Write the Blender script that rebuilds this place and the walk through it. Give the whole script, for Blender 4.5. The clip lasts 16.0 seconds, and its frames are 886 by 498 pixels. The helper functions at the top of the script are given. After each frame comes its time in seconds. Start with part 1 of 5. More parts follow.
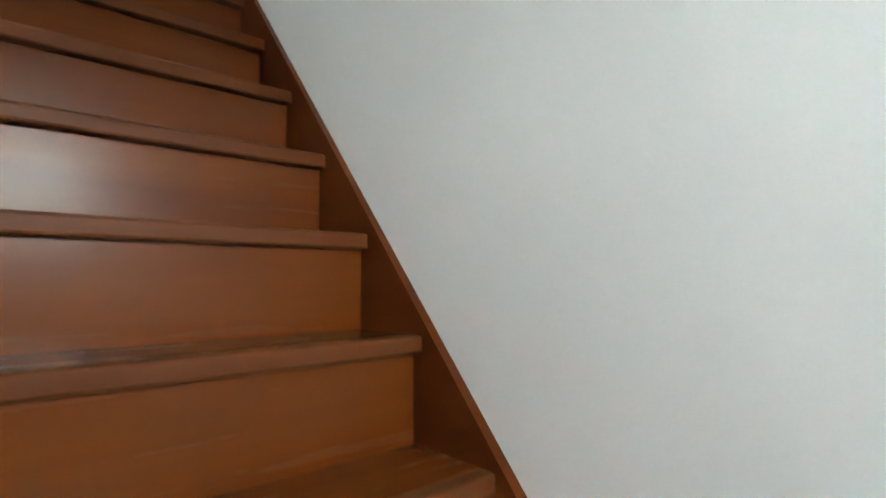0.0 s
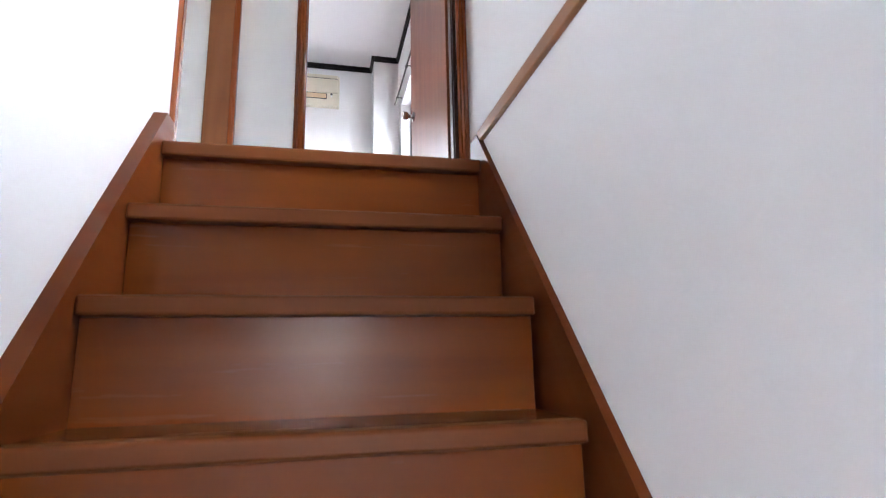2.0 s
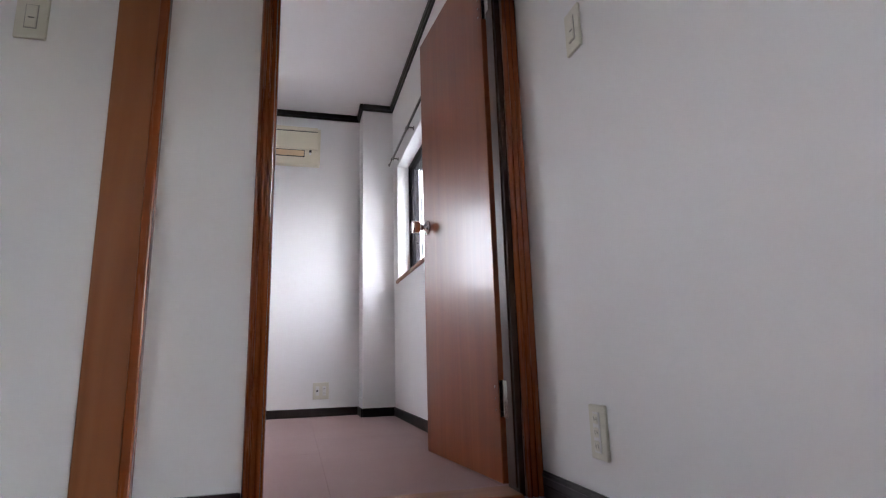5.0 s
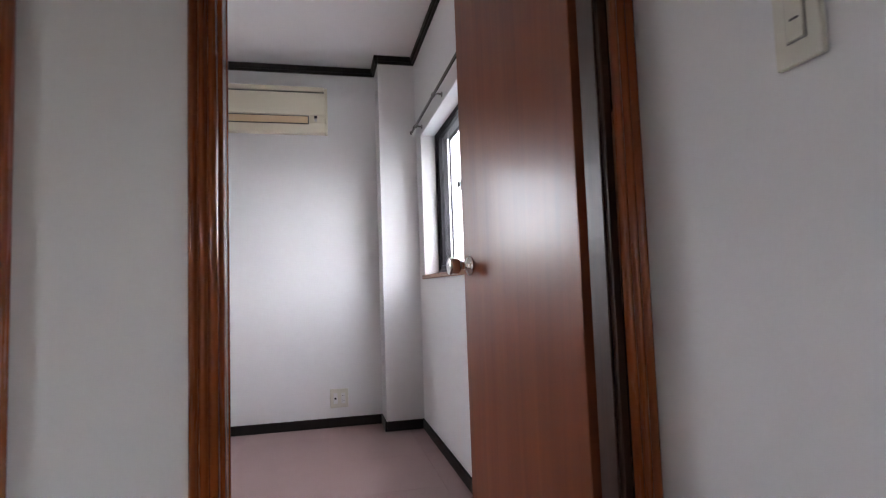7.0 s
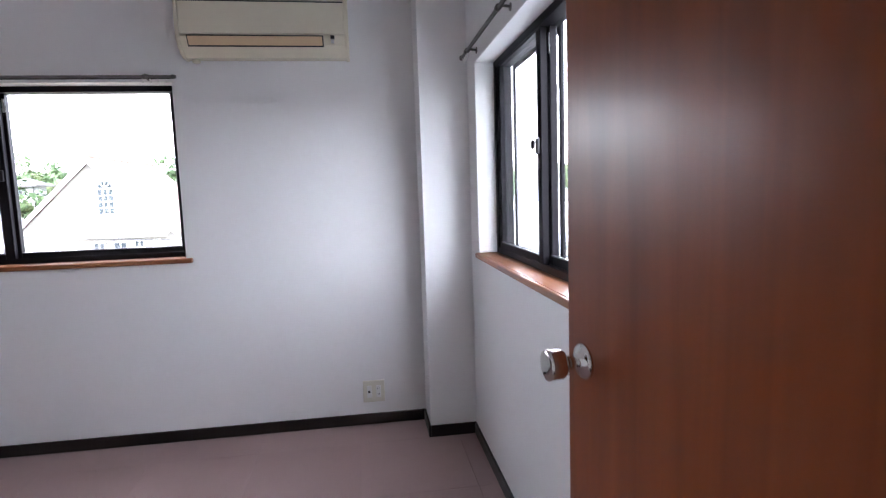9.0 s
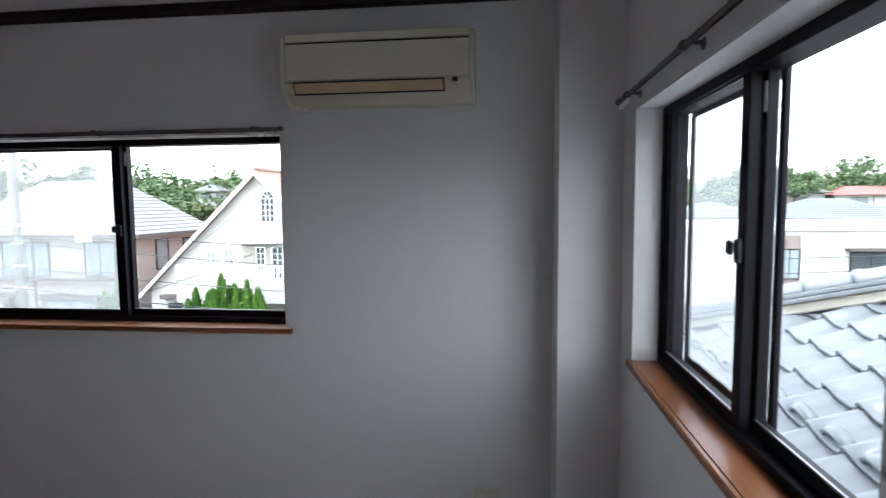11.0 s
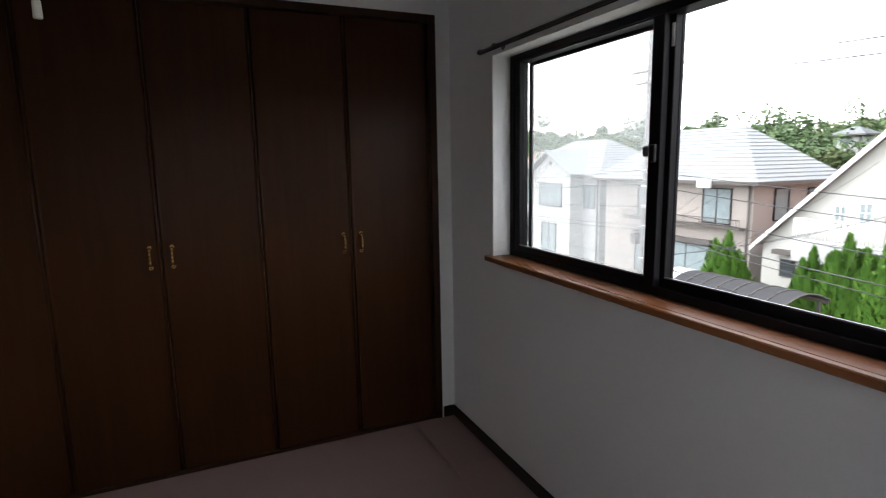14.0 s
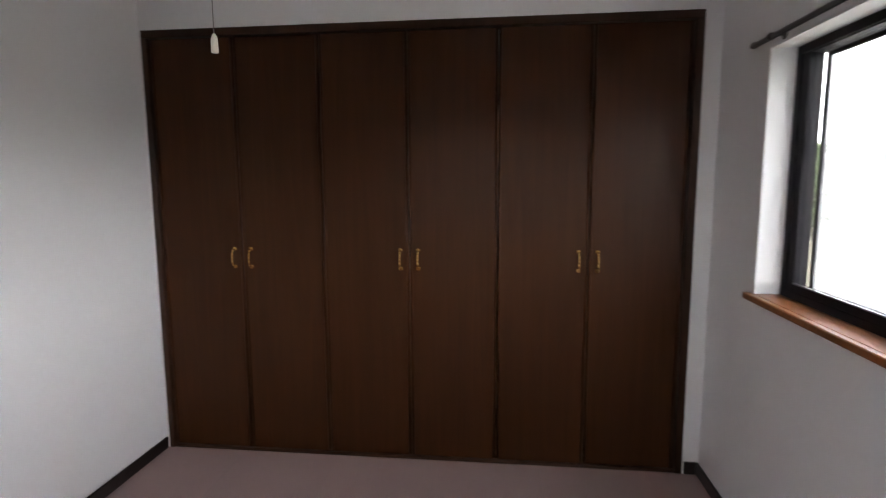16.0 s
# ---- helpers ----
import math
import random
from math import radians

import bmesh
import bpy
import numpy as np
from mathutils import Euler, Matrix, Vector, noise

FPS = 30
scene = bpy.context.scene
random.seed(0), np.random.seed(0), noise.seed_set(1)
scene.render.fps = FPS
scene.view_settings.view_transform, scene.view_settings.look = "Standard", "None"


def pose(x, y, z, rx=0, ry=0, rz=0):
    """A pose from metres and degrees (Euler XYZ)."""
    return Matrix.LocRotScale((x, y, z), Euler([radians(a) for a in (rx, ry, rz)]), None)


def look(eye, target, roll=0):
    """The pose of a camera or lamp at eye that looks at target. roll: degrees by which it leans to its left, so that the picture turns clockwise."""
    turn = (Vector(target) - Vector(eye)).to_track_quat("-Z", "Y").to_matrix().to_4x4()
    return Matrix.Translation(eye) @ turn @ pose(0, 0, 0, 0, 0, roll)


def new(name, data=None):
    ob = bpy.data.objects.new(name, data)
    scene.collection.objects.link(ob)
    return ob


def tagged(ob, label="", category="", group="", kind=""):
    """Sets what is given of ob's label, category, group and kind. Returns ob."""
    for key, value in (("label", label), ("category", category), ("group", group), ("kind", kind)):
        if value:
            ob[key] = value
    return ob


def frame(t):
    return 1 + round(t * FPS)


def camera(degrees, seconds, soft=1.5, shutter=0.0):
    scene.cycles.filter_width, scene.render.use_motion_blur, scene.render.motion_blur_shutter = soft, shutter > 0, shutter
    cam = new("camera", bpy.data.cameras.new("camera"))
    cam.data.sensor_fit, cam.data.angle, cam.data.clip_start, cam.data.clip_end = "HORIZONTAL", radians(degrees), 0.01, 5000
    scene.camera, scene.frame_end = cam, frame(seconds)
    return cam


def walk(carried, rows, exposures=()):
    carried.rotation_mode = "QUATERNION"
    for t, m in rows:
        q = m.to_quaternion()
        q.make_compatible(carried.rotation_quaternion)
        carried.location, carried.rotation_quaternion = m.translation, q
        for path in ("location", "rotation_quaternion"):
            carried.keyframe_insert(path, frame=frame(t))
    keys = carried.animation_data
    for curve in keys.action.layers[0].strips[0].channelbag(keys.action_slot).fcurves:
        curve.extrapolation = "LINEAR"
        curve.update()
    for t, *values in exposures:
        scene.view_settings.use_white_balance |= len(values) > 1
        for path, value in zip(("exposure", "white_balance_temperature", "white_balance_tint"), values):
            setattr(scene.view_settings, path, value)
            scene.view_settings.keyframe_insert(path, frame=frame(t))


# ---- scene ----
cam = camera(78.6, 16.0, soft=1.15, shutter=0.35)

PATH = [
    (0, (-0.929, -2.865, -1.106), (0.411, -1.385, -0.987), -0.2),
    (0.5, (-0.795, -2.734, -0.984), (0.161, -0.997, -0.72), -0.2),
    (1, (-0.724, -2.582, -0.782), (-0.056, -0.721, -0.484), -1.0),
    (1.5, (-0.675, -2.427, -0.614), (-0.157, -0.528, -0.262), -1.1),
    (2, (-0.666, -2.317, -0.513), (-0.233, -0.406, -0.113), -1.2),
    (2.5, (-0.689, -2.192, -0.375), (-0.293, -0.279, 0.051), -1.1),
    (3, (-0.687, -2.046, -0.234), (-0.27, -0.142, 0.213), -0.7),
    (3.5, (-0.697, -1.941, -0.112), (-0.26, -0.042, 0.335), 0.6),
    (4, (-0.702, -1.807, 0.053), (-0.269, 0.095, 0.497), -0.6),
    (4.3, (-0.689, -1.706, 0.129), (-0.238, 0.193, 0.564), -1.5),
    (4.5, (-0.676, -1.638, 0.202), (-0.199, 0.255, 0.637), -1.5),
    (4.7, (-0.683, -1.584, 0.275), (-0.17, 0.302, 0.699), -1.7),
    (7, (-0.603, -0.92, 0.888), (-0.163, 1.026, 1.028), -2.0),
    (7.5, (-0.535, -0.762, 1.001), (-0.107, 1.191, 0.985), -2.4),
    (8, (-0.532, -0.630, 1.066), (-0.103, 1.317, 0.912), -2.2),
    (8.2, (-0.512, -0.502, 1.1), (-0.11, 1.446, 0.895), -1.9),
    (10.3, (-0.506, 0.177, 1.443), (-0.476, 2.167, 1.246), -1.9),
    (10.5, (-0.491, 0.245, 1.458), (-0.523, 2.237, 1.28), -1.5),
    (11, (-0.434, 0.418, 1.52), (-0.652, 2.399, 1.354), -0.5),
    (11.5, (-0.47, 0.556, 1.438), (-0.974, 2.482, 1.253), -0.1),
    (12, (-0.609, 0.768, 1.404), (-1.455, 2.562, 1.148), -0.7),
    (12.5, (-0.715, 0.984, 1.4), (-1.887, 2.576, 1.101), -1.1),
    (13, (-0.801, 1.23, 1.398), (-2.253, 2.572, 1.094), -1.5),
    (13.5, (-0.933, 1.422, 1.389), (-2.607, 2.474, 1.085), -1.2),
    (14, (-0.993, 1.571, 1.393), (-2.8, 2.367, 1.073), -1.1),
    (14.5, (-0.951, 1.674, 1.4), (-2.837, 2.257, 1.079), -0.9),
    (15, (-0.931, 1.736, 1.366), (-2.874, 2.097, 1.06), -1.0),
    (15.5, (-0.93, 1.766, 1.358), (-2.906, 1.892, 1.076), -0.7),
    (16, (-1.045, 1.836, 1.387), (-3.017, 1.614, 1.133), -0.3),
]
EXPOSURES = [
    (0.0, 5.6, 6300, 0), (0.5, 5.85, 6250, 8), (1.0, 6.15, 6200, 12), (1.5, 6.2, 6150, 15), (2.0, 6.05, 6050, 18), (2.5, 5.9, 6000, 20), (3.5, 5.45, 5900, 22), (4.0, 5.4, 6050, 21), (4.7, 5.15, 6250, 21),
    (7.0, 4.8, 6350, 21), (8.2, 4.85, 6150, 23), (10.3, 3.92, 5800, 13), (11.0, 3.35, 6000, 11), (12.0, 3.08, 6100, 11), (13.5, 3.02, 6400, 13),
    (14.5, 3.06, 6450, 15), (15.0, 3.38, 6450, 15), (15.5, 3.9, 6500, 16), (16.0, 4.32, 6600, 17),
]
walk(cam, [(t, look(eye, target, roll)) for t, eye, target, roll in PATH], EXPOSURES)


# ---- world and large lights ----
SKY = 0.15
world = bpy.data.worlds.new("overcast_sky")
scene.world = world
world.use_nodes = True
wn, wl = world.node_tree.nodes, world.node_tree.links
wn.clear()
sky = wn.new("ShaderNodeTexSky")
sky.sky_type, sky.sun_disc = "NISHITA", False
sky.sun_elevation, sky.sun_rotation = radians(52), radians(200)
sky.air_density, sky.dust_density, sky.ozone_density = 1.0, 0.8, 1.0
grey = wn.new("ShaderNodeHueSaturation")
grey.inputs["Saturation"].default_value = 0.12
back = wn.new("ShaderNodeBackground")
back.inputs["Strength"].default_value = SKY
wout = wn.new("ShaderNodeOutputWorld")
wl.new(sky.outputs[0], grey.inputs["Color"])
wl.new(grey.outputs[0], back.inputs["Color"])
wl.new(back.outputs[0], wout.inputs["Surface"])

sun = new("sun", bpy.data.lights.new("sun", "SUN"))
sun.data.energy, sun.data.angle, sun.data.color = 0.6, radians(30), (1.0, 0.96, 0.9)
sun.matrix_world = look((0, 0, 30), (8, 14, 0))


# ---- building helpers ----
def box(bm, x0, x1, y0, y1, z0, z1, bevel=0.0, seg=1):
    """Adds a box, with bevelled edges if asked, to bm."""
    tmp = bmesh.new()
    bmesh.ops.create_cube(tmp, size=1.0)
    for v in tmp.verts:
        v.co = Vector((x0 + (v.co.x + 0.5) * (x1 - x0), y0 + (v.co.y + 0.5) * (y1 - y0), z0 + (v.co.z + 0.5) * (z1 - z0)))
    if bevel > 0:
        bmesh.ops.bevel(tmp, geom=tmp.edges[:], offset=bevel, segments=seg, affect="EDGES", profile=0.5)
    add_bm(bm, tmp)
    return bm


def add_bm(bm, tmp, m=None):
    if m is not None:
        tmp.transform(m)
    table = {v: bm.verts.new(v.co) for v in tmp.verts}
    for f in tmp.faces:
        nf = bm.faces.new([table[v] for v in f.verts])
        nf.smooth = f.smooth
    tmp.free()


def bx(x0, x1, y0, y1, z0, z1, bevel=0.0, seg=1):
    return box(bmesh.new(), x0, x1, y0, y1, z0, z1, bevel, seg)


def cyl(bm, a, b, r0, r1=None, n=14, smooth=True):
    """Adds a closed round bar from a to b."""
    a, b = Vector(a), Vector(b)
    r1 = r0 if r1 is None else r1
    q = (b - a).to_track_quat("Z", "Y")
    rings = []
    for p, r in ((a, r0), (b, r1)):
        rings.append([bm.verts.new(p + q @ Vector((r * math.cos(2 * math.pi * i / n), r * math.sin(2 * math.pi * i / n), 0))) for i in range(n)])
    for i in range(n):
        f = bm.faces.new((rings[0][i], rings[0][(i + 1) % n], rings[1][(i + 1) % n], rings[1][i]))
        f.smooth = smooth
    bm.faces.new(rings[0][::-1])
    bm.faces.new(rings[1])
    return bm


def lathe(bm, base, axis, profile, n=24):
    """Adds a turned body: profile rows are (distance along axis, radius)."""
    q = Vector(axis).to_track_quat("Z", "Y")
    rings = []
    for h, r in profile:
        rings.append([bm.verts.new(Vector(base) + q @ Vector((r * math.cos(2 * math.pi * i / n), r * math.sin(2 * math.pi * i / n), h))) for i in range(n)])
    for a, b in zip(rings, rings[1:]):
        for i in range(n):
            f = bm.faces.new((a[i], a[(i + 1) % n], b[(i + 1) % n], b[i]))
            f.smooth = True
    bm.faces.new(rings[0][::-1])
    bm.faces.new(rings[-1])
    return bm


def prism(bm, pts, axis, a, b):
    """Extrudes a closed outline along an axis from a to b. Outline: (y, z) for x, (x, z) for y, (x, y) for z."""
    def at(p, t):
        return {"x": (t, p[0], p[1]), "y": (p[0], t, p[1]), "z": (p[0], p[1], t)}[axis]
    lo = [bm.verts.new(at(p, a)) for p in pts]
    hi = [bm.verts.new(at(p, b)) for p in pts]
    n = len(pts)
    for i in range(n):
        bm.faces.new((lo[i], lo[(i + 1) % n], hi[(i + 1) % n], hi[i]))
    bm.faces.new(lo[::-1])
    bm.faces.new(hi)
    return bm


def mesh(name, bm, mat):
    bmesh.ops.recalc_face_normals(bm, faces=bm.faces[:])
    me = bpy.data.meshes.new(name)
    bm.to_mesh(me)
    bm.free()
    if mat is not None:
        me.materials.append(mat)
    return me


def part(name, bm, mat, parent=None, label=""):
    """Links a bmesh as one mesh object under a thing or a part."""
    ob = new(name, mesh(name, bm, mat))
    if parent is not None:
        ob.parent = parent
    if label:
        tagged(ob, label)
    return ob


def thing(name, label, category, group="", kind=""):
    ob = new(name)
    ob.empty_display_size = 0.1
    return tagged(ob, label, category, group, kind)


def struct(name, bm, mat, label, category):
    return tagged(part(name, bm, mat), label, category, "", "structure")


def wall(name, axis, u0, u1, z0, z1, t0, t1, holes, mat, label, outside=None):
    """A wall with thickness t0..t1 and rectangular openings through it. axis: the way it runs."""
    us = sorted({u0, u1, *[h[0] for h in holes], *[h[1] for h in holes]})
    zs = sorted({z0, z1, *[h[2] for h in holes], *[h[3] for h in holes]})
    us, zs = [u for u in us if u0 <= u <= u1], [z for z in zs if z0 <= z <= z1]
    bm, table = bmesh.new(), {}

    def v(u, t, z):
        key = (u, t, z)
        if key not in table:
            table[key] = bm.verts.new((u, t, z) if axis == "x" else (t, u, z))
        return table[key]

    def solid(i, j):
        if not (0 <= i < len(us) - 1 and 0 <= j < len(zs) - 1):
            return False
        cu, cz = (us[i] + us[i + 1]) / 2, (zs[j] + zs[j + 1]) / 2
        return not any(h[0] < cu < h[1] and h[2] < cz < h[3] for h in holes)

    for i in range(len(us) - 1):
        for j in range(len(zs) - 1):
            if not solid(i, j):
                continue
            a, b, c, d = us[i], us[i + 1], zs[j], zs[j + 1]
            bm.faces.new((v(a, t0, c), v(b, t0, c), v(b, t0, d), v(a, t0, d)))
            bm.faces.new((v(a, t1, c), v(a, t1, d), v(b, t1, d), v(b, t1, c)))
            if not solid(i - 1, j):
                bm.faces.new((v(a, t0, c), v(a, t0, d), v(a, t1, d), v(a, t1, c)))
            if not solid(i + 1, j):
                bm.faces.new((v(b, t0, c), v(b, t1, c), v(b, t1, d), v(b, t0, d)))
            if not solid(i, j - 1):
                bm.faces.new((v(a, t0, c), v(a, t1, c), v(b, t1, c), v(b, t0, c)))
            if not solid(i, j + 1):
                bm.faces.new((v(a, t0, d), v(b, t0, d), v(b, t1, d), v(a, t1, d)))
    return struct(name, bm, mat, label, "wall")


# ---- materials ----
def material(name, rough=0.5, metal=0.0, coat=0.0, spec=0.5):
    mat = bpy.data.materials.new(name)
    mat.use_nodes = True
    nt = mat.node_tree
    bs = nt.nodes["Principled BSDF"]
    bs.inputs["Roughness"].default_value = rough
    bs.inputs["Metallic"].default_value = metal
    bs.inputs["Coat Weight"].default_value = coat
    bs.inputs["Coat Roughness"].default_value = 0.12
    bs.inputs["Specular IOR Level"].default_value = spec
    return mat, nt, bs


def coords(nt, scale=(1, 1, 1), shift=True):
    """Object coordinates, scaled, and moved by chance from object to object."""
    tc, mp = nt.nodes.new("ShaderNodeTexCoord"), nt.nodes.new("ShaderNodeMapping")
    mp.inputs["Scale"].default_value = scale
    nt.links.new(tc.outputs["Object"], mp.inputs["Vector"])
    if shift:
        info, mul = nt.nodes.new("ShaderNodeObjectInfo"), nt.nodes.new("ShaderNodeMath")
        mul.operation = "MULTIPLY"
        mul.inputs[1].default_value = 37.0
        nt.links.new(info.outputs["Random"], mul.inputs[0])
        nt.links.new(mul.outputs[0], mp.inputs["Location"])
    return mp.outputs["Vector"]


def noise_node(nt, vec, scale, detail=4.0, rough=0.55, dist=0.0):
    n = nt.nodes.new("ShaderNodeTexNoise")
    n.inputs["Scale"].default_value, n.inputs["Detail"].default_value = scale, detail
    n.inputs["Roughness"].default_value, n.inputs["Distortion"].default_value = rough, dist
    nt.links.new(vec, n.inputs["Vector"])
    return n.outputs["Fac"]


def ramp(nt, fac, stops):
    r = nt.nodes.new("ShaderNodeValToRGB")
    while len(r.color_ramp.elements) < len(stops):
        r.color_ramp.elements.new(0.5)
    for e, (p, c) in zip(r.color_ramp.elements, stops):
        e.position, e.color = p, (*c, 1) if len(c) == 3 else c
    nt.links.new(fac, r.inputs["Fac"])
    return r.outputs["Color"]


def mix(nt, fac, a, b, kind="MIX"):
    m = nt.nodes.new("ShaderNodeMix")
    m.data_type, m.blend_type = "RGBA", kind
    for val, sock in ((fac, m.inputs[0]), (a, m.inputs[6]), (b, m.inputs[7])):
        if isinstance(val, (int, float)):
            sock.default_value = val
        elif isinstance(val, tuple):
            sock.default_value = (*val, 1)
        else:
            nt.links.new(val, sock)
    return m.outputs[2]


def bump(nt, bs, height, strength, distance=0.002):
    b = nt.nodes.new("ShaderNodeBump")
    b.inputs["Strength"].default_value, b.inputs["Distance"].default_value = strength, distance
    nt.links.new(height, b.inputs["Height"])
    nt.links.new(b.outputs["Normal"], bs.inputs["Normal"])


def map_range(nt, fac, lo, hi):
    m = nt.nodes.new("ShaderNodeMapRange")
    m.inputs["To Min"].default_value, m.inputs["To Max"].default_value = lo, hi
    nt.links.new(fac, m.inputs["Value"])
    return m.outputs["Result"]


def wood(name, dark, mid, light, along, rough=0.3, coat=0.4, grain=1.0, relief=0.12, spec=0.35):
    """Varnished veneer with long grain along one axis, pores and broad tone changes."""
    mat, nt, bs = material(name, rough, 0.0, coat, spec)
    s = {"x": (0.9, 16, 16), "y": (16, 0.9, 16), "z": (16, 16, 0.9)}[along]
    s = tuple(v * grain for v in s)
    vec = coords(nt, s)
    broad = noise_node(nt, vec, 0.8, 3, 0.5, 1.2)
    col = ramp(nt, broad, [(0.28, dark), (0.5, mid), (0.72, light)])
    fine = noise_node(nt, coords(nt, tuple(v * 5 for v in s)), 1.0, 5, 0.65)
    col = mix(nt, map_range(nt, fine, 0.0, 0.28), col, dark)
    patch = noise_node(nt, coords(nt, (1, 1, 1)), 3.0, 2)
    col = mix(nt, 0.35, col, mix(nt, patch, dark, light), "MIX")
    nt.links.new(col, bs.inputs["Base Color"])
    nt.links.new(map_range(nt, fine, rough * 0.8, rough * 1.35), bs.inputs["Roughness"])
    bump(nt, bs, fine, relief, 0.0008)
    return mat


def paper(name, base, relief=0.25, scale=260.0):
    """Embossed vinyl wall covering with faint clouding."""
    mat, nt, bs = material(name, 0.72, spec=0.3)
    vec = coords(nt, (1, 1, 1), False)
    cloud = noise_node(nt, vec, 1.3, 4)
    weave = noise_node(nt, coords(nt, (1, 1, 0.45), False), scale, 2, 0.6)
    lo = tuple(c * 0.94 for c in base)
    nt.links.new(mix(nt, cloud, lo, base), bs.inputs["Base Color"])
    bump(nt, bs, weave, relief, 0.001)
    return mat


def plain(name, base, rough=0.5, metal=0.0, coat=0.0, vary=0.12, scale=18.0, relief=0.05, spec=0.5):
    """One coloured surface with blotches and fine grain."""
    mat, nt, bs = material(name, rough, metal, coat, spec)
    vec = coords(nt)
    a, b = noise_node(nt, vec, scale, 4), noise_node(nt, vec, scale * 12, 3)
    lo, hi = tuple(c * (1 - vary) for c in base), tuple(min(1, c * (1 + vary)) for c in base)
    nt.links.new(mix(nt, a, lo, hi), bs.inputs["Base Color"])
    nt.links.new(map_range(nt, b, max(0.03, rough * 0.85), min(1, rough * 1.15)), bs.inputs["Roughness"])
    bump(nt, bs, b, relief, 0.001)
    return mat


def glass_mat(name, tint=(0.97, 0.985, 0.98), haze=0.0):
    """Thin window glass: clear, with a weak reflection that grows at grazing angles."""
    mat = bpy.data.materials.new(name)
    mat.use_nodes = True
    nt = mat.node_tree
    nt.nodes.clear()
    out, tr, gl = nt.nodes.new("ShaderNodeOutputMaterial"), nt.nodes.new("ShaderNodeBsdfTransparent"), nt.nodes.new("ShaderNodeBsdfGlossy")
    tr.inputs["Color"].default_value = (*tint, 1)
    gl.inputs["Roughness"].default_value = 0.02
    lw, mx = nt.nodes.new("ShaderNodeLayerWeight"), nt.nodes.new("ShaderNodeMixShader")
    pw, sc = nt.nodes.new("ShaderNodeMath"), nt.nodes.new("ShaderNodeMath")
    pw.operation, sc.operation = "POWER", "MULTIPLY_ADD"
    pw.inputs[1].default_value, sc.inputs[1].default_value, sc.inputs[2].default_value = 5.0, 0.35, 0.015
    nt.links.new(lw.outputs["Facing"], pw.inputs[0])
    nt.links.new(pw.outputs[0], sc.inputs[0])
    nt.links.new(sc.outputs[0], mx.inputs[0])
    nt.links.new(tr.outputs[0], mx.inputs[1])
    nt.links.new(gl.outputs[0], mx.inputs[2])
    last = mx.outputs[0]
    if haze > 0:
        df, m2 = nt.nodes.new("ShaderNodeBsdfTranslucent"), nt.nodes.new("ShaderNodeMixShader")
        df.inputs["Color"].default_value = (0.9, 0.92, 0.93, 1)
        m2.inputs[0].default_value = haze
        nt.links.new(last, m2.inputs[1])
        nt.links.new(df.outputs[0], m2.inputs[2])
        last = m2.outputs[0]
    nt.links.new(last, out.inputs["Surface"])
    return mat


WALLPAPER = paper("wallpaper", (0.85, 0.85, 0.845))
CEILING = paper("ceiling_paper", (0.86, 0.85, 0.85), 0.18, 180)
STAIR = wood("stair_veneer", (0.092, 0.0195, 0.003), (0.150, 0.0365, 0.0045), (0.208, 0.058, 0.008), "x", 0.24, 0.0, 0.4, 0.06, 0.20)
NOSE = wood("nosing_veneer", (0.085, 0.022, 0.005), (0.125, 0.036, 0.008), (0.165, 0.053, 0.013), "x", 0.40, 0.0, 0.6, 0.08, 0.15)
STRING = wood("stringer_veneer", (0.078, 0.016, 0.003), (0.122, 0.029, 0.005), (0.168, 0.044, 0.008), "y", 0.36, 0.0, 0.4, 0.08, 0.15)
CASING = wood("casing_wood", (0.21, 0.048, 0.011), (0.26, 0.064, 0.016), (0.31, 0.084, 0.023), "z", 0.25, 0.4, 0.4, 0.06)
JAMB = wood("jamb_wood", (0.20, 0.066, 0.023), (0.30, 0.108, 0.042), (0.37, 0.15, 0.064), "z", 0.34, 0.3, 0.7)
LEAF = wood("door_veneer", (0.15, 0.033, 0.008), (0.225, 0.056, 0.016), (0.285, 0.080, 0.025), "z", 0.30, 0.08, 1.0, 0.10, 0.28)
LEDGE = wood("ledge_wood", (0.28, 0.11, 0.040), (0.38, 0.165, 0.068), (0.46, 0.22, 0.10), "y", 0.32, 0.4, 0.8)
SILL = wood("sill_wood", (0.18, 0.056, 0.017), (0.28, 0.096, 0.031), (0.38, 0.15, 0.056), "x", 0.34, 0.3, 0.8)
SILL_Y = wood("sill_wood_deep", (0.18, 0.056, 0.017), (0.28, 0.096, 0.031), (0.38, 0.15, 0.056), "y", 0.34, 0.3, 0.8)
DARK = wood("dark_trim", (0.010, 0.007, 0.006), (0.018, 0.011, 0.010), (0.028, 0.018, 0.015), "x", 0.42, 0.15, 0.8)
CLOSET = wood("closet_veneer", (0.035, 0.0118, 0.0035), (0.050, 0.0176, 0.0056), (0.065, 0.0240, 0.0084), "z", 0.36, 0.0, 1.6, 0.10, 0.14)
# closet frame wood; its dark tone also paints shade on the hinge-side jamb
CLOSET_FRAME_JAMB_SHADE = wood("closet_frame_and_jamb_shade", (0.026, 0.010, 0.004), (0.040, 0.015, 0.006), (0.056, 0.022, 0.009), "z", 0.4, 0.05, 1.2, 0.12, 0.25)
LANDING = wood("landing_flooring", (0.030, 0.009, 0.005), (0.055, 0.017, 0.008), (0.085, 0.028, 0.013), "x", 0.13, 0.6, 0.8, 0.05)
TATAMI = plain("woven_straw", (0.38, 0.31, 0.17), 0.7, vary=0.15, scale=60)
SASH = plain("bronze_aluminium", (0.012, 0.0105, 0.013), 0.45, 0.0, vary=0.2, spec=0.1)
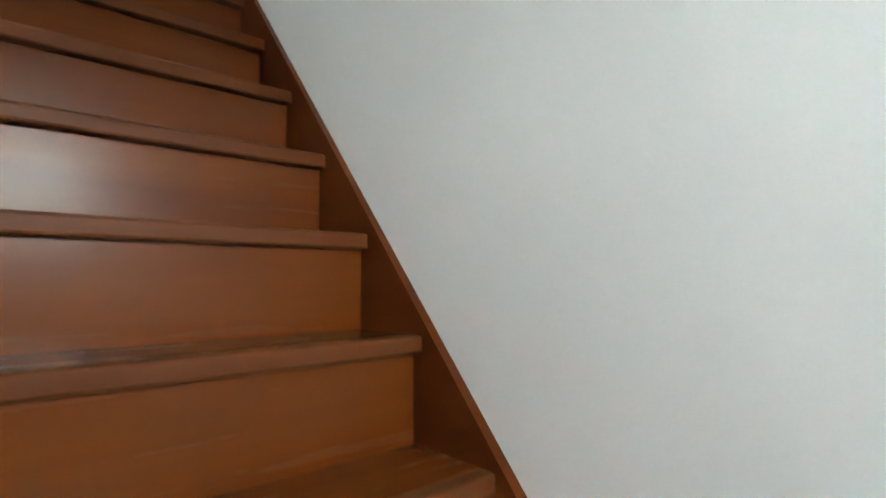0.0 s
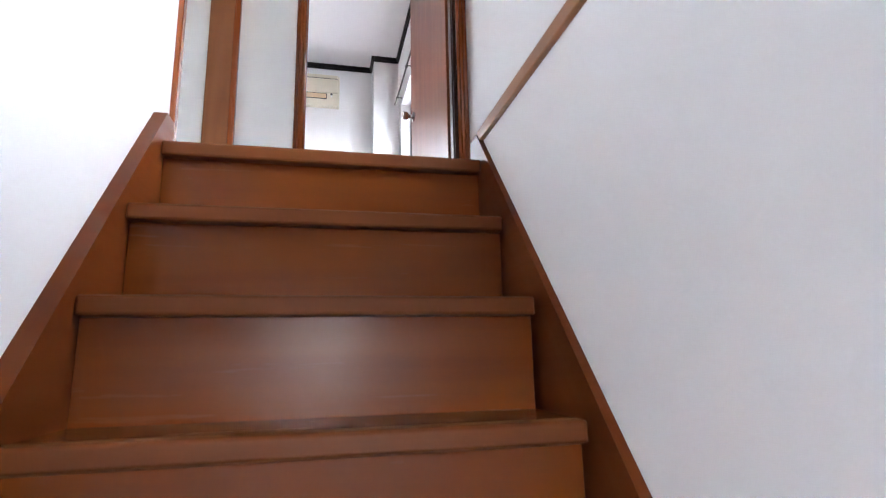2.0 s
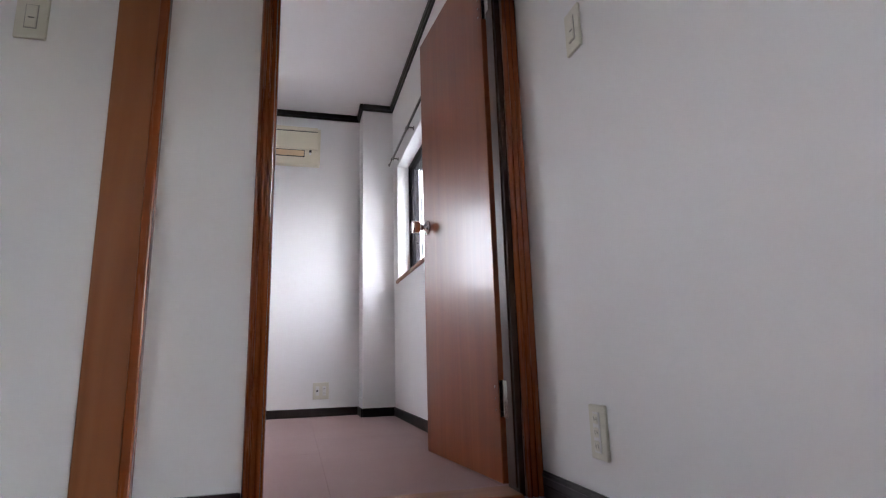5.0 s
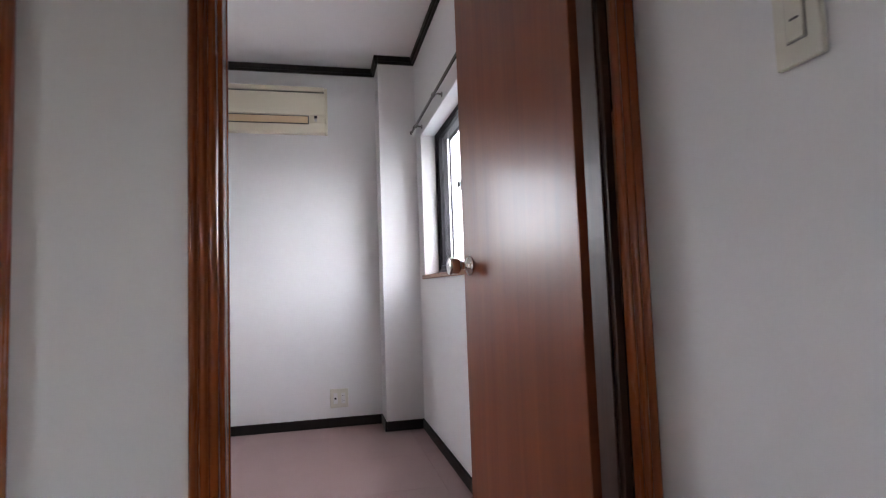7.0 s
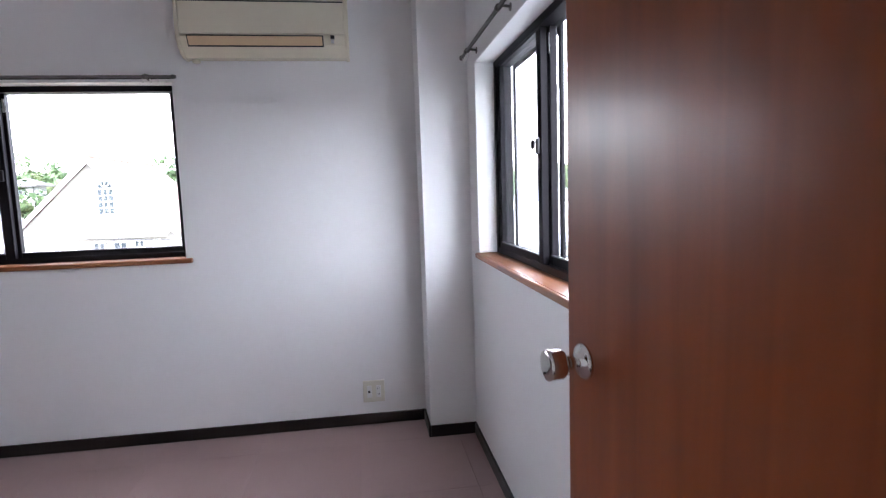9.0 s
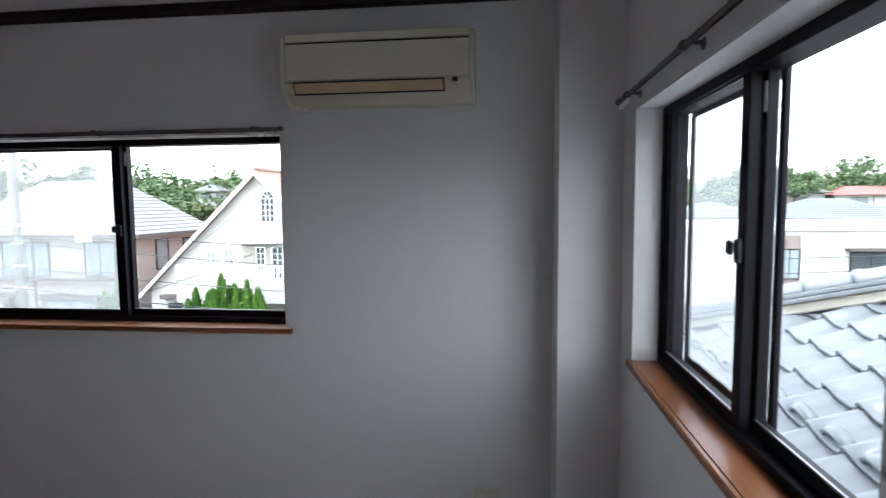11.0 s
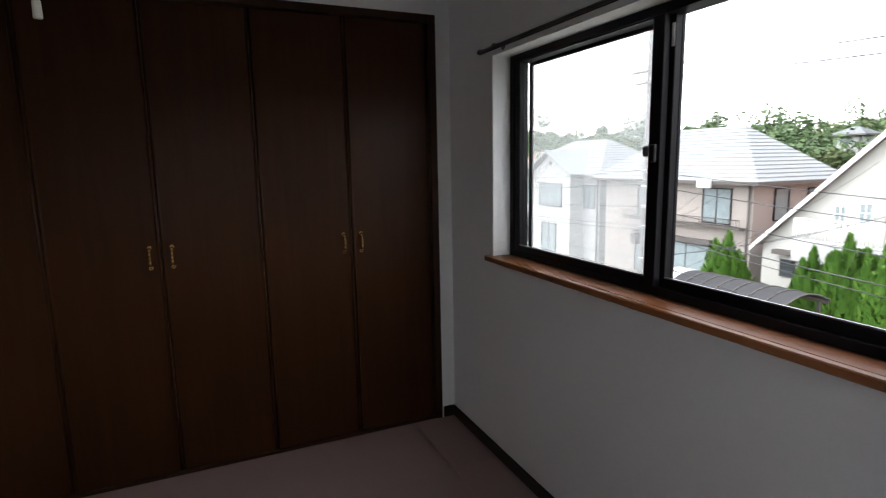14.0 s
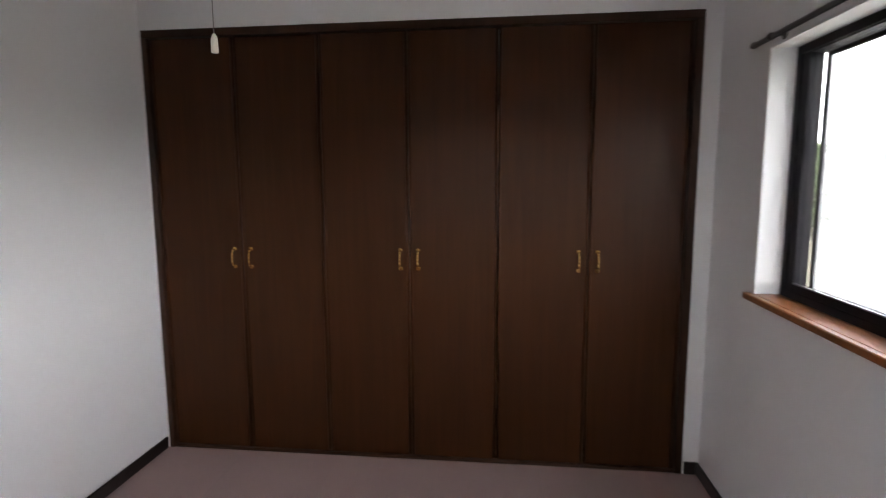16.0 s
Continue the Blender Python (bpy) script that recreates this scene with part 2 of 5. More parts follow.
SASH_EDGE = plain("brushed_aluminium_trim", (0.20, 0.20, 0.22), 0.35, 0.8, vary=0.1)
REVEAL = plain("white_reveal_paint", (0.80, 0.80, 0.79), 0.55, vary=0.03, scale=5)
CREAM = plain("cream_plastic", (0.74, 0.69, 0.54), 0.38, vary=0.03, scale=6, relief=0.01)
CREAM_DARK = plain("yellowed_plastic", (0.68, 0.50, 0.30), 0.42, vary=0.05, scale=8, relief=0.01)
IVORY = plain("ivory_plastic", (0.72, 0.70, 0.60), 0.35, vary=0.03, scale=10, relief=0.01)
BLACK = plain("black_plastic", (0.012, 0.012, 0.013), 0.45, vary=0.1)
STEEL = plain("satin_steel", (0.60, 0.57, 0.54), 0.16, 1.0, vary=0.06, scale=30, relief=0.02)
CHROME = plain("bright_chrome", (0.75, 0.74, 0.72), 0.06, 1.0, vary=0.03)
BRASS = plain("polished_brass", (0.70, 0.45, 0.16), 0.2, 1.0, vary=0.1)
CORD = plain("grey_cord", (0.30, 0.29, 0.26), 0.6, vary=0.05)
RAIL = plain("grey_rail_metal", (0.15, 0.14, 0.135), 0.35, 0.7, vary=0.08)
WHITE_PLASTIC = plain("white_plastic", (0.78, 0.78, 0.76), 0.35, vary=0.03, relief=0.01)
GLASS = glass_mat("window_glass", (0.88, 0.90, 0.895))
STAIR_GLASS = glass_mat("tinted_stair_glass", (0.70, 0.72, 0.71))
FROST = glass_mat("obscure_glass", (0.9, 0.95, 1.0), 0.5)


def carpet_mat():
    mat, nt, bs = material("carpet_pile", 0.95, spec=0.15)
    vec = coords(nt, (1, 1, 1), False)
    pile, cloud, fleck = noise_node(nt, vec, 520, 2), noise_node(nt, vec, 2.2, 4), noise_node(nt, vec, 150, 3)
    col = mix(nt, cloud, (0.40, 0.28, 0.262), (0.49, 0.355, 0.335))
    col = mix(nt, map_range(nt, fleck, 0.0, 0.45), col, (0.35, 0.24, 0.23))
    info = nt.nodes.new("ShaderNodeObjectInfo")
    tone = ramp(nt, info.outputs["Random"], [(0.0, (0.94, 0.94, 0.95)), (1.0, (1.0, 1.0, 1.0))])
    nt.links.new(mix(nt, 1.0, col, tone, "MULTIPLY"), bs.inputs["Base Color"])
    bump(nt, bs, pile, 0.6, 0.004)
    return mat


CARPET = carpet_mat()


def screen_mat():
    """Fine insect netting: mostly holes, the threads pale grey."""
    mat = bpy.data.materials.new("insect_netting")
    mat.use_nodes = True
    nt = mat.node_tree
    nt.nodes.clear()
    out, tr, df = nt.nodes.new("ShaderNodeOutputMaterial"), nt.nodes.new("ShaderNodeBsdfTransparent"), nt.nodes.new("ShaderNodeBsdfTranslucent")
    d2, m1, m2 = nt.nodes.new("ShaderNodeBsdfDiffuse"), nt.nodes.new("ShaderNodeMixShader"), nt.nodes.new("ShaderNodeMixShader")
    df.inputs["Color"].default_value = (0.95, 0.97, 0.98, 1)
    d2.inputs["Color"].default_value = (0.55, 0.57, 0.58, 1)
    m1.inputs[0].default_value, m2.inputs[0].default_value = 0.45, 0.26
    nt.links.new(df.outputs[0], m1.inputs[1])
    nt.links.new(d2.outputs[0], m1.inputs[2])
    nt.links.new(tr.outputs[0], m2.inputs[1])
    nt.links.new(m1.outputs[0], m2.inputs[2])
    nt.links.new(m2.outputs[0], out.inputs["Surface"])
    return mat


NETTING = screen_mat()

# ---- the plan, in metres ----
RX = 0.019            # room: wall with the side window
FY = 2.757            # room: wall with the wide window
SY = 0.09             # room: wall with the door
CX = -3.566           # room: closet front
CEIL = 2.41
LX, WX = -1.072, -0.250  # stairwell: its two walls
Z1 = -2.814           # lower floor
RISE, GOING, NOSE_Y = 0.201, 0.1785, -1.02
WIN_Z0, WIN_Z1 = 0.952, 1.842
FW0, FW1 = -3.126, -1.41
RW0, RW1 = 1.095, 2.357
DOOR0, DOOR1, DOOR_Z = -0.786, -0.050, 1.885
LW0, LW1, LWZ0, LWZ1 = -2.20, -1.388, 0.13, 1.45

# ---- large structure ----
FLOOR = struct("floor_bedroom", bx(CX - 0.7, RX + 0.1, 0.012, FY + 0.05, -0.16, -0.006), CARPET, "pinkish brown short-pile carpet tiles over the bedroom floor", "floor")
struct("floor_landing", bx(LX - 0.002, 0.02, NOSE_Y + 0.04, -0.002, -0.16, -0.004), LANDING, "dark glossy wooden landing floor at the head of the stairs", "floor")
struct("floor_side_room", bx(-3.6, LX - 0.14, -3.0, -0.03, -0.16, -0.001), TATAMI, "beige woven straw floor in the side room", "floor")
struct("floor_lower_hall", bx(LX - 0.1, 0.2, -4.45, -3.2, Z1 - 0.1, Z1), LANDING, "dark wooden floor of the lower hall", "floor")

wall("wall_north", "x", CX - 0.75, RX + 0.14, -0.2, CEIL + 0.1, FY, FY + 0.14, [(FW0, FW1, WIN_Z0, WIN_Z1)], WALLPAPER, "white embossed wallpaper wall with a wide window")
wall("wall_east", "y", SY - 0.05, FY, -0.2, CEIL + 0.1, RX, RX + 0.14, [(RW0, RW1, WIN_Z0, WIN_Z1)], WALLPAPER, "white wallpaper wall with a side window")
wall("wall_south", "x", LX, 0.0, -0.2, CEIL + 0.1, 0.0, SY, [(DOOR0, DOOR1, -0.3, DOOR_Z)], WALLPAPER, "white wallpaper wall with the bedroom doorway")
wall("wall_south_side", "x", CX - 0.75, LX, -0.2, CEIL + 0.1, -0.012, SY, [], WALLPAPER, "white wallpaper partition between bedroom and side room")
wall("wall_closet", "y", SY, FY, -0.2, CEIL + 0.1, CX - 0.09, CX, [(SY + 0.012, 2.684, -0.3, 2.088)], WALLPAPER, "white wallpaper wall round the built-in closet")
wall("wall_closet_back", "y", SY, FY, -0.2, CEIL + 0.1, CX - 0.75, CX - 0.66, [], WALLPAPER, "plain back of the closet")
struct("wall_pillar", bx(-0.22, RX, 2.528, FY, -0.1, CEIL + 0.02), WALLPAPER, "white papered corner pillar beside the window wall", "pillar")
wall("wall_landing", "y", -4.45, SY - 0.05, -0.05, CEIL + 0.1, 0.0, 0.13, [(LW0, LW1, LWZ0, LWZ1)], WALLPAPER, "white wallpaper wall beside landing and stairwell")
struct("wall_stair_low", bx(WX, 0.12, -4.45, NOSE_Y + 0.06, Z1 - 0.1, 0.063), WALLPAPER, "white wallpaper wall beside the stairs below the ledge", "wall")
wall("wall_stair_left", "y", -4.45, 0.0, Z1 - 0.1, CEIL + 0.1, LX - 0.13, LX, [(-0.832, -0.001, 0.0, 1.875)], WALLPAPER, "white wallpaper wall beside the stairs with the side room doorway")
wall("wall_stair_end", "x", LX - 0.13, 0.13, Z1 - 0.1, CEIL + 0.1, -4.45, -4.32, [(-0.97, -0.36, -0.82, -0.20)], WALLPAPER, "white wallpaper wall at the foot of the stairwell with a window")
# the opening here is an addition that lets daylight into the side room
wall("wall_side_room_west", "y", -3.0, -0.02, -0.2, CEIL + 0.1, -3.7, -3.6, [(-2.85, -2.25, 1.05, 1.75)], WALLPAPER, "white wall of the side room with an added fill window")
wall("wall_side_room_south", "x", -3.7, LX - 0.13, -0.2, CEIL + 0.1, -3.1, -3.0, [], WALLPAPER, "plain white wall closing the side room")
struct("ceiling_bedroom", bx(CX - 0.75, RX + 0.13, SY - 0.03, FY + 0.1, CEIL, CEIL + 0.09), CEILING, "white papered bedroom ceiling", "ceiling")
struct("ceiling_landing", bx(LX - 0.1, 0.12, -4.44, -0.001, CEIL, CEIL + 0.09), CEILING, "white papered ceiling over landing and stairs", "ceiling")
struct("ceiling_side_room", bx(-3.65, LX - 0.13, -3.05, -0.025, CEIL, CEIL + 0.09), CEILING, "white papered side room ceiling", "ceiling")
struct("house_roof", bx(CX - 1.0, 0.40, -4.8, 3.1, CEIL + 0.2, CEIL + 0.32), plain("roof_slate", (0.12, 0.12, 0.13), 0.7), "dark flat eaves over the house", "roof")


def trim_run(name, pieces, mat, label, category):
    bm = bmesh.new()
    for p in pieces:
        box(bm, *p, 0.003)
    return struct(name, bm, mat, label, category)


# skirting and ceiling cornice of the bedroom: a thin lip over a taller board
def ring(z0, z1, d, lip_z0, lip_z1, dl):
    runs = []
    for zz0, zz1, dd in ((z0, z1, d), (lip_z0, lip_z1, dl)):
        runs += [
            (CX + 0.001, -0.22, FY - dd, FY - 0.001, zz0, zz1), (-0.22 - dd, -0.2205, 2.528 - dd, FY - dd, zz0, zz1),
            (-0.22, RX - 0.001, 2.528 - dd, 2.5275, zz0, zz1), (RX - dd, RX - 0.001, SY + 0.002, 2.528 - dd, zz0, zz1),
        ]
    return runs


base = ring(0.001, 0.062, 0.012, 0.052, 0.0615, 0.009)
base += [(CX + 0.012, DOOR0 - 0.07, SY + 0.001, SY + 0.012, 0.001, 0.062), (CX + 0.001, CX + 0.012, 2.69, FY - 0.012, 0.001, 0.062)]
trim_run("baseboard", base, DARK, "dark brown skirting board round the bedroom", "skirting")
corn = ring(2.356, CEIL - 0.001, 0.016, 2.372, CEIL - 0.002, 0.026)
corn += [(CX + 0.001, -0.05, SY + 0.001, SY + 0.018, 2.356, CEIL - 0.001), (CX + 0.001, CX + 0.018, SY + 0.02, FY - 0.03, 2.356, CEIL - 0.001)]
trim_run("cornice", corn, DARK, "dark brown cornice along the bedroom ceiling", "cornice")
trim_run("baseboard_landing", [(LX + 0.001, -0.807, -0.010, -0.001, -0.003, 0.074), (-0.010, -0.001, -0.93, -0.013, -0.003, 0.068), (-0.013, -0.001, -0.93, -0.013, 0.052, 0.062), (-0.012, -0.001, -0.93, -0.013, 0.028, 0.034)],
         DARK, "near-black skirting board round the landing", "skirting")

# ledge along the stairwell
struct("ledge", bx(-0.262, -0.001, -4.3, NOSE_Y + 0.040, 0.064, 0.097, 0.003, 2), LEDGE, "honey-coloured wooden ledge along the stairwell wall", "ledge")


# ---- staircase ----
def build_staircase():
    stairs = thing("staircase", "steep varnished orange-brown wooden staircase with closed stringers", "staircase", kind="structure")
    sx0 = LX + 0.033

    def right_end(y):
        """Inner face of the stringer on the open side: it comes closer to the wall toward the top."""
        return WX - 0.031 + 0.016 * min(1.0, max(0.0, (y + 1.40) / 0.38))

    for i in range(14):
        y, z = NOSE_Y - GOING * i, -RISE * i
        sx1 = right_end(y) - 0.001
        if i:
            part("nosing", bx(sx0, sx1, y - 0.004, y + 0.032, z - 0.034, z, 0.006, 2), NOSE, stairs)
            part("tread", bx(sx0, sx1, y + 0.033, y + GOING + 0.045, z - 0.030, z - 0.001, 0.001), STAIR, stairs)
        else:
            part("nosing", bx(sx0, sx1, y - 0.004, y + 0.05, -0.034, 0.002, 0.006, 2), NOSE, stairs)
        part("riser", bx(sx0, sx1, y + 0.024, y + 0.032, z - RISE - 0.004, z - 0.033), STAIR, stairs)
    slope = 0.206 / GOING
    for x0, x1 in ((LX + 0.001, LX + 0.032), (WX - 0.031, WX - 0.002)):
        yt, yb, up = NOSE_Y + 0.033, NOSE_Y - GOING * 13 - 0.12, 0.085
        zt = up
        y2 = yb
        z2 = zt - slope * (yt - yb)
        pts = [(NOSE_Y + 0.098, -0.002), (NOSE_Y + 0.098, up - 0.004), (NOSE_Y + 0.094, up), (yt, up), (y2, z2), (y2, Z1 + 0.002), (y2 + 0.35, Z1 + 0.002), (NOSE_Y + 0.02, -0.30), (NOSE_Y + 0.04, -0.01)]
        bm = prism(bmesh.new(), pts, "x", x0, x1)
        if x0 > -0.6:
            for v in bm.verts:
                if v.co.x < x0 + 0.001:
                    v.co.x = right_end(v.co.y)
        part("stringer", bm, STRING, stairs)
    # unseen closing slab, added to keep outside light from leaking between the steps
    under = [(NOSE_Y + 0.10, -0.16), (NOSE_Y + 0.10, -0.40), (NOSE_Y - GOING * 13 + 0.1, Z1 - 0.05), (NOSE_Y - GOING * 13 - 0.05, Z1 - 0.05), (NOSE_Y - GOING * 13 + 0.06, Z1 + 0.06), (NOSE_Y + 0.04, -0.30)]
    part("soffit", prism(bmesh.new(), under, "x", LX + 0.0005, WX - 0.001), WALLPAPER, stairs, "unseen white papered underside, added to block stray light")
    return stairs


build_staircase()


# ---- doorways ----
def moulding(x_out, x_in, y_face, sign=1):
    """Outline (x, y) of a stepped round casing from its outer to its inner edge, standing proud of y_face."""
    w, n = x_in - x_out, 30
    rows = [(0, 0.0), (0.0, 0.010)]
    rows += [(k / n, 0.010 + 0.012 * abs(math.sin(3 * math.pi * k / n)) ** 0.6 * (1.0 - 0.25 * k / n)) for k in range(1, n)]
    rows += [(1.0, 0.010), (1.0, 0.0)]
    return [(x_out + w * a, y_face - sign * b) for a, b in rows]


def bedroom_door():
    frame_ob = thing("door_1", "reddish brown veneered door standing open into the bedroom, in a moulded casing", "door", kind="structure")
    for xo, xi in ((-0.806, -0.762), (-0.003, -0.056)):
        for face_y, sign in ((-0.001, 1), (SY + 0.001, -1)) if xo < -0.5 else ((-0.001, 1),):
            bm = prism(bmesh.new(), moulding(xo, xi, face_y, sign), "z", 0.0, DOOR_Z + 0.05)
            for f in bm.faces:
                f.smooth = len(f.verts) == 4
            for e in bm.edges:
                e.smooth = len(e.link_faces) == 2 and e.calc_face_angle(0) < 0.9
            part("casing", bm, CASING, frame_ob)
    for y0, y1 in ((-0.02, -0.001), (SY + 0.001, SY + 0.018)):
        part("head_casing", bx(-0.761, -0.057, y0, y1, DOOR_Z - 0.012, DOOR_Z + 0.05, 0.004, 2), CASING, frame_ob)
    for x0, x1 in ((DOOR0 + 0.0005, DOOR0 + 0.021), (DOOR1 - 0.021, DOOR1 - 0.0005)):
        # the hinge-side jamb is coloured dark in place of its shade
        part("jamb", bx(x0, x1, 0.0005, SY - 0.0005, 0.0, DOOR_Z - 0.012, 0.002), CASING if x0 < -0.5 else CLOSET_FRAME_JAMB_SHADE, frame_ob)
    part("stop", bx(DOOR0 + 0.0212, DOOR0 + 0.029, 0.012, 0.050, 0.02, DOOR_Z - 0.03, 0.002), CASING, frame_ob)
    # same dark colour standing in for shade on this stop
    part("stop", bx(DOOR1 - 0.027, DOOR1 - 0.0212, 0.012, 0.050, 0.02, DOOR_Z - 0.03, 0.002), CLOSET_FRAME_JAMB_SHADE, frame_ob)
    part("threshold", bx(DOOR0 + 0.0215, DOOR1 - 0.0215, -0.028, SY + 0.006, -0.003, 0.012, 0.004, 2), SILL, frame_ob)
    part("strike_plate", bx(DOOR0 + 0.0213, DOOR0 + 0.0235, 0.055, 0.080, 0.915, 0.995, 0.0006), STEEL, frame_ob, "satin steel strike plate")
    for z in (0.258, 1.62):
        part("hinge_plate", bx(DOOR1 - 0.0235, DOOR1 - 0.0213, 0.052, 0.086, z - 0.055, z + 0.055, 0.0005), STEEL, frame_ob, "satin steel hinge plate")
    # the leaf, turned about its hinges to stand open
    leaf = part("leaf", bx(0.0, 0.692, -0.018, 0.018, 0.012, 1.868, 0.002), LEAF, frame_ob)
    leaf.matrix_basis = pose(-0.061, SY + 0.024, 0, 0, 0, 95.5)
    for z in (0.258, 1.62):
        h = bmesh.new()
        box(h, -0.004, 0.038, -0.0195, -0.0182, z - 0.055, z + 0.055)
        cyl(h, (-0.008, -0.020, z - 0.055), (-0.008, -0.020, z + 0.055), 0.007)
        part("hinge", h, STEEL, leaf, "satin steel butt hinge")
        part("hinge_leaf", bx(-0.0022, -0.0003, -0.0165, 0.0165, z - 0.055, z + 0.055), STEEL, leaf, "satin steel hinge leaf")
        h = bmesh.new()
        for dz in (-0.035, 0.0, 0.035):
            cyl(h, (0.024, 0.0182, z + dz), (0.024, 0.0194, z + dz), 0.004)
        part("hinge_screw", h, STEEL, leaf)
    for side in (1, -1):
        k = bmesh.new()
        lathe(k, (0.632, 0.018 * side, 0.952), (0, side, 0), [(0, 0.031), (0.004, 0.032), (0.008, 0.028), (0.012, 0.016), (0.022, 0.0115), (0.034, 0.012), (0.040, 0.022), (0.046, 0.026), (0.068, 0.0275), (0.072, 0.0265), (0.074, 0.020), (0.0735, 0.006)], 32)
        part("knob", k, CHROME, leaf, "polished chrome round knob")
    part("latch_plate", bx(0.692, 0.6935, -0.011, 0.011, 0.925, 0.98), STEEL, leaf)
    return frame_ob


bedroom_door()


def side_doorway():
    d = thing("door_2", "open doorway with pale brown jambs into the side room", "doorway", kind="structure")
    y0, y1 = -0.832, -0.001
    part("jamb", bx(LX - 0.104, LX - 0.002, y1 - 0.022, y1 - 0.0005, 0.0, 1.853, 0.002), JAMB, d)
    part("jamb", bx(LX - 0.104, LX - 0.002, y0 + 0.0005, y0 + 0.022, 0.0, 1.853, 0.002), JAMB, d)
    part("head_jamb", bx(LX - 0.104, LX - 0.002, y0 + 0.001, y1 - 0.001, 1.853, 1.874, 0.002), JAMB, d)
    part("casing", bx(LX - 0.0015, LX + 0.024, -0.032, -0.0015, 0.0, 1.93, 0.004, 2), CASING, d)
    part("casing", bx(LX - 0.001, LX + 0.014, y0 - 0.030, y0 + 0.004, 0.0, 1.93, 0.004, 2), CASING, d)
    part("head_casing", bx(LX - 0.001, LX + 0.014, y0 + 0.004, -0.033, 1.88, 1.93, 0.004, 2), CASING, d)
    part("threshold", bx(LX - 0.155, LX + 0.012, y0 + 0.023, y1 - 0.023, -0.003, 0.014, 0.003), STRING, d)


side_doorway()


# ---- windows ----
def sliding_window(name, u0, u1, z0, z1, face, outward, to_world, sill_mat, sill_name, label, sill_ext=(0.03, 0.03), sill_out=0.028):
    """A two-sash sliding window in a reveal. Built along u, with depth d from the room face outward; to_world(u0, u1, d0, d1) gives x and y ranges."""
    w = thing(name, label, "window", kind="structure")

    def b(a0, a1, d0, d1, zz0, zz1, bev=0.002):
        return bx(*to_world(a0, a1, d0, d1), zz0, zz1, bev)

    rv = 0.006
    part("reveal", b(u0 + 0.0005, u0 + rv, 0.001, 0.088, z0 + 0.001, z1 - 0.001, 0.0), REVEAL, w)
    part("reveal", b(u1 - rv, u1 - 0.0005, 0.001, 0.088, z0 + 0.001, z1 - 0.001, 0.0), REVEAL, w)
    part("reveal", b(u0 + rv, u1 - rv, 0.001, 0.088, z1 - rv, z1 - 0.0005, 0.0), REVEAL, w)
    part("window_sill", b(u0 - sill_ext[0], u1 + sill_ext[1], -sill_out, -0.0005, z0 - 0.012, z0 + 0.012, 0.004), sill_mat, w)
    part("window_sill", b(u0 + 0.001, u1 - 0.001, -0.0005, 0.088, z0 + 0.001, z0 + 0.0118, 0.0), sill_mat, w)
    f = 0.034
    part("window_frame", b(u0, u0 + f, 0.088, 0.165, z0, z1), SASH, w)
    part("window_frame", b(u1 - f, u1, 0.088, 0.165, z0, z1), SASH, w)
    part("window_frame", b(u0 + f, u1 - f, 0.088, 0.165, z1 - f, z1), SASH, w)
    part("window_frame", b(u0 + f, u1 - f, 0.088, 0.165, z0, z0 + 0.030), SASH, w)
    part("track_lip", b(u0 + f, u1 - f, 0.084, 0.088, z0 + 0.0125, z0 + 0.040), SASH, w)
    mid, flip = (u0 + u1) / 2, outward

    def g(a0, a1, d0, d1, zz0, zz1, bev=0.002):
        """As b, with u counted from the side that is at one's left hand in the room."""
        return b(a0, a1, d0, d1, zz0, zz1, bev) if flip > 0 else b(u0 + u1 - a1, u0 + u1 - a0, d0, d1, zz0, zz1, bev)

    # the sash at the left hand slides in the inner track
    for a0, a1, d, sl, sr, rail_z in ((u0 + f - 0.006, mid + 0.012, 0.096, 0.046, 0.044, z1 - f - 0.004), (mid - 0.022, u1 - f + 0.006, 0.126, 0.048, 0.030, z1 - f + 0.002)):
        s = part("sash", g(a0, a0 + sl, d, d + 0.026, z0 + 0.030, z1 - f + 0.006), SASH, w)
        part("stile", g(a1 - sr, a1, d, d + 0.026, z0 + 0.030, z1 - f + 0.006), SASH, s)
        part("top_rail", g(a0 + sl, a1 - sr, d, d + 0.026, rail_z, z1 - f + 0.006), SASH, s)
        part("bottom_rail", g(a0 + sl, a1 - sr, d, d + 0.026, z0 + 0.030, z0 + 0.062), SASH, s)
        part("glazing_bead", g(a0 + sl, a1 - sr, d - 0.002, d + 0.004, z0 + 0.0622, z0 + 0.067, 0.0), SASH_EDGE, s)
        part("edge_line", g(a1 - sr - 0.003, a1 - sr, d + 0.002, d + 0.008, z0 + 0.067, rail_z, 0.0), SASH_EDGE, s)
        p = part("pane", g(a0 + sl - 0.002, a1 - sr + 0.002, d + 0.011, d + 0.014, z0 + 0.060, rail_z + 0.002, 0.0), GLASS, s)
        p.visible_shadow = False
    # crescent lock on the meeting stile of the inner sash
    zc = (z0 + z1) / 2 + 0.010
    lk = g(mid - 0.020, mid + 0.004, 0.084, 0.096, zc - 0.030, zc + 0.026, 0.003)
    add_bm(lk, g(mid - 0.036, mid - 0.012, 0.070, 0.084, zc - 0.012, zc + 0.022, 0.006))
    part("crescent_lock", lk, BLACK, w, "black crescent lock")
    # paper sticker on the stile of the outer sash
    part("sticker", g(mid + 0.0125, mid + 0.0245, 0.1248, 0.1256, z1 - 0.125, z1 - 0.058, 0.0), WHITE_PLASTIC, w, "white paper sticker")
    # insect screen outside one half
    a0, a1 = (u0 + f - 0.004, mid + 0.01) if flip > 0 else (mid - 0.01, u1 - f + 0.004)
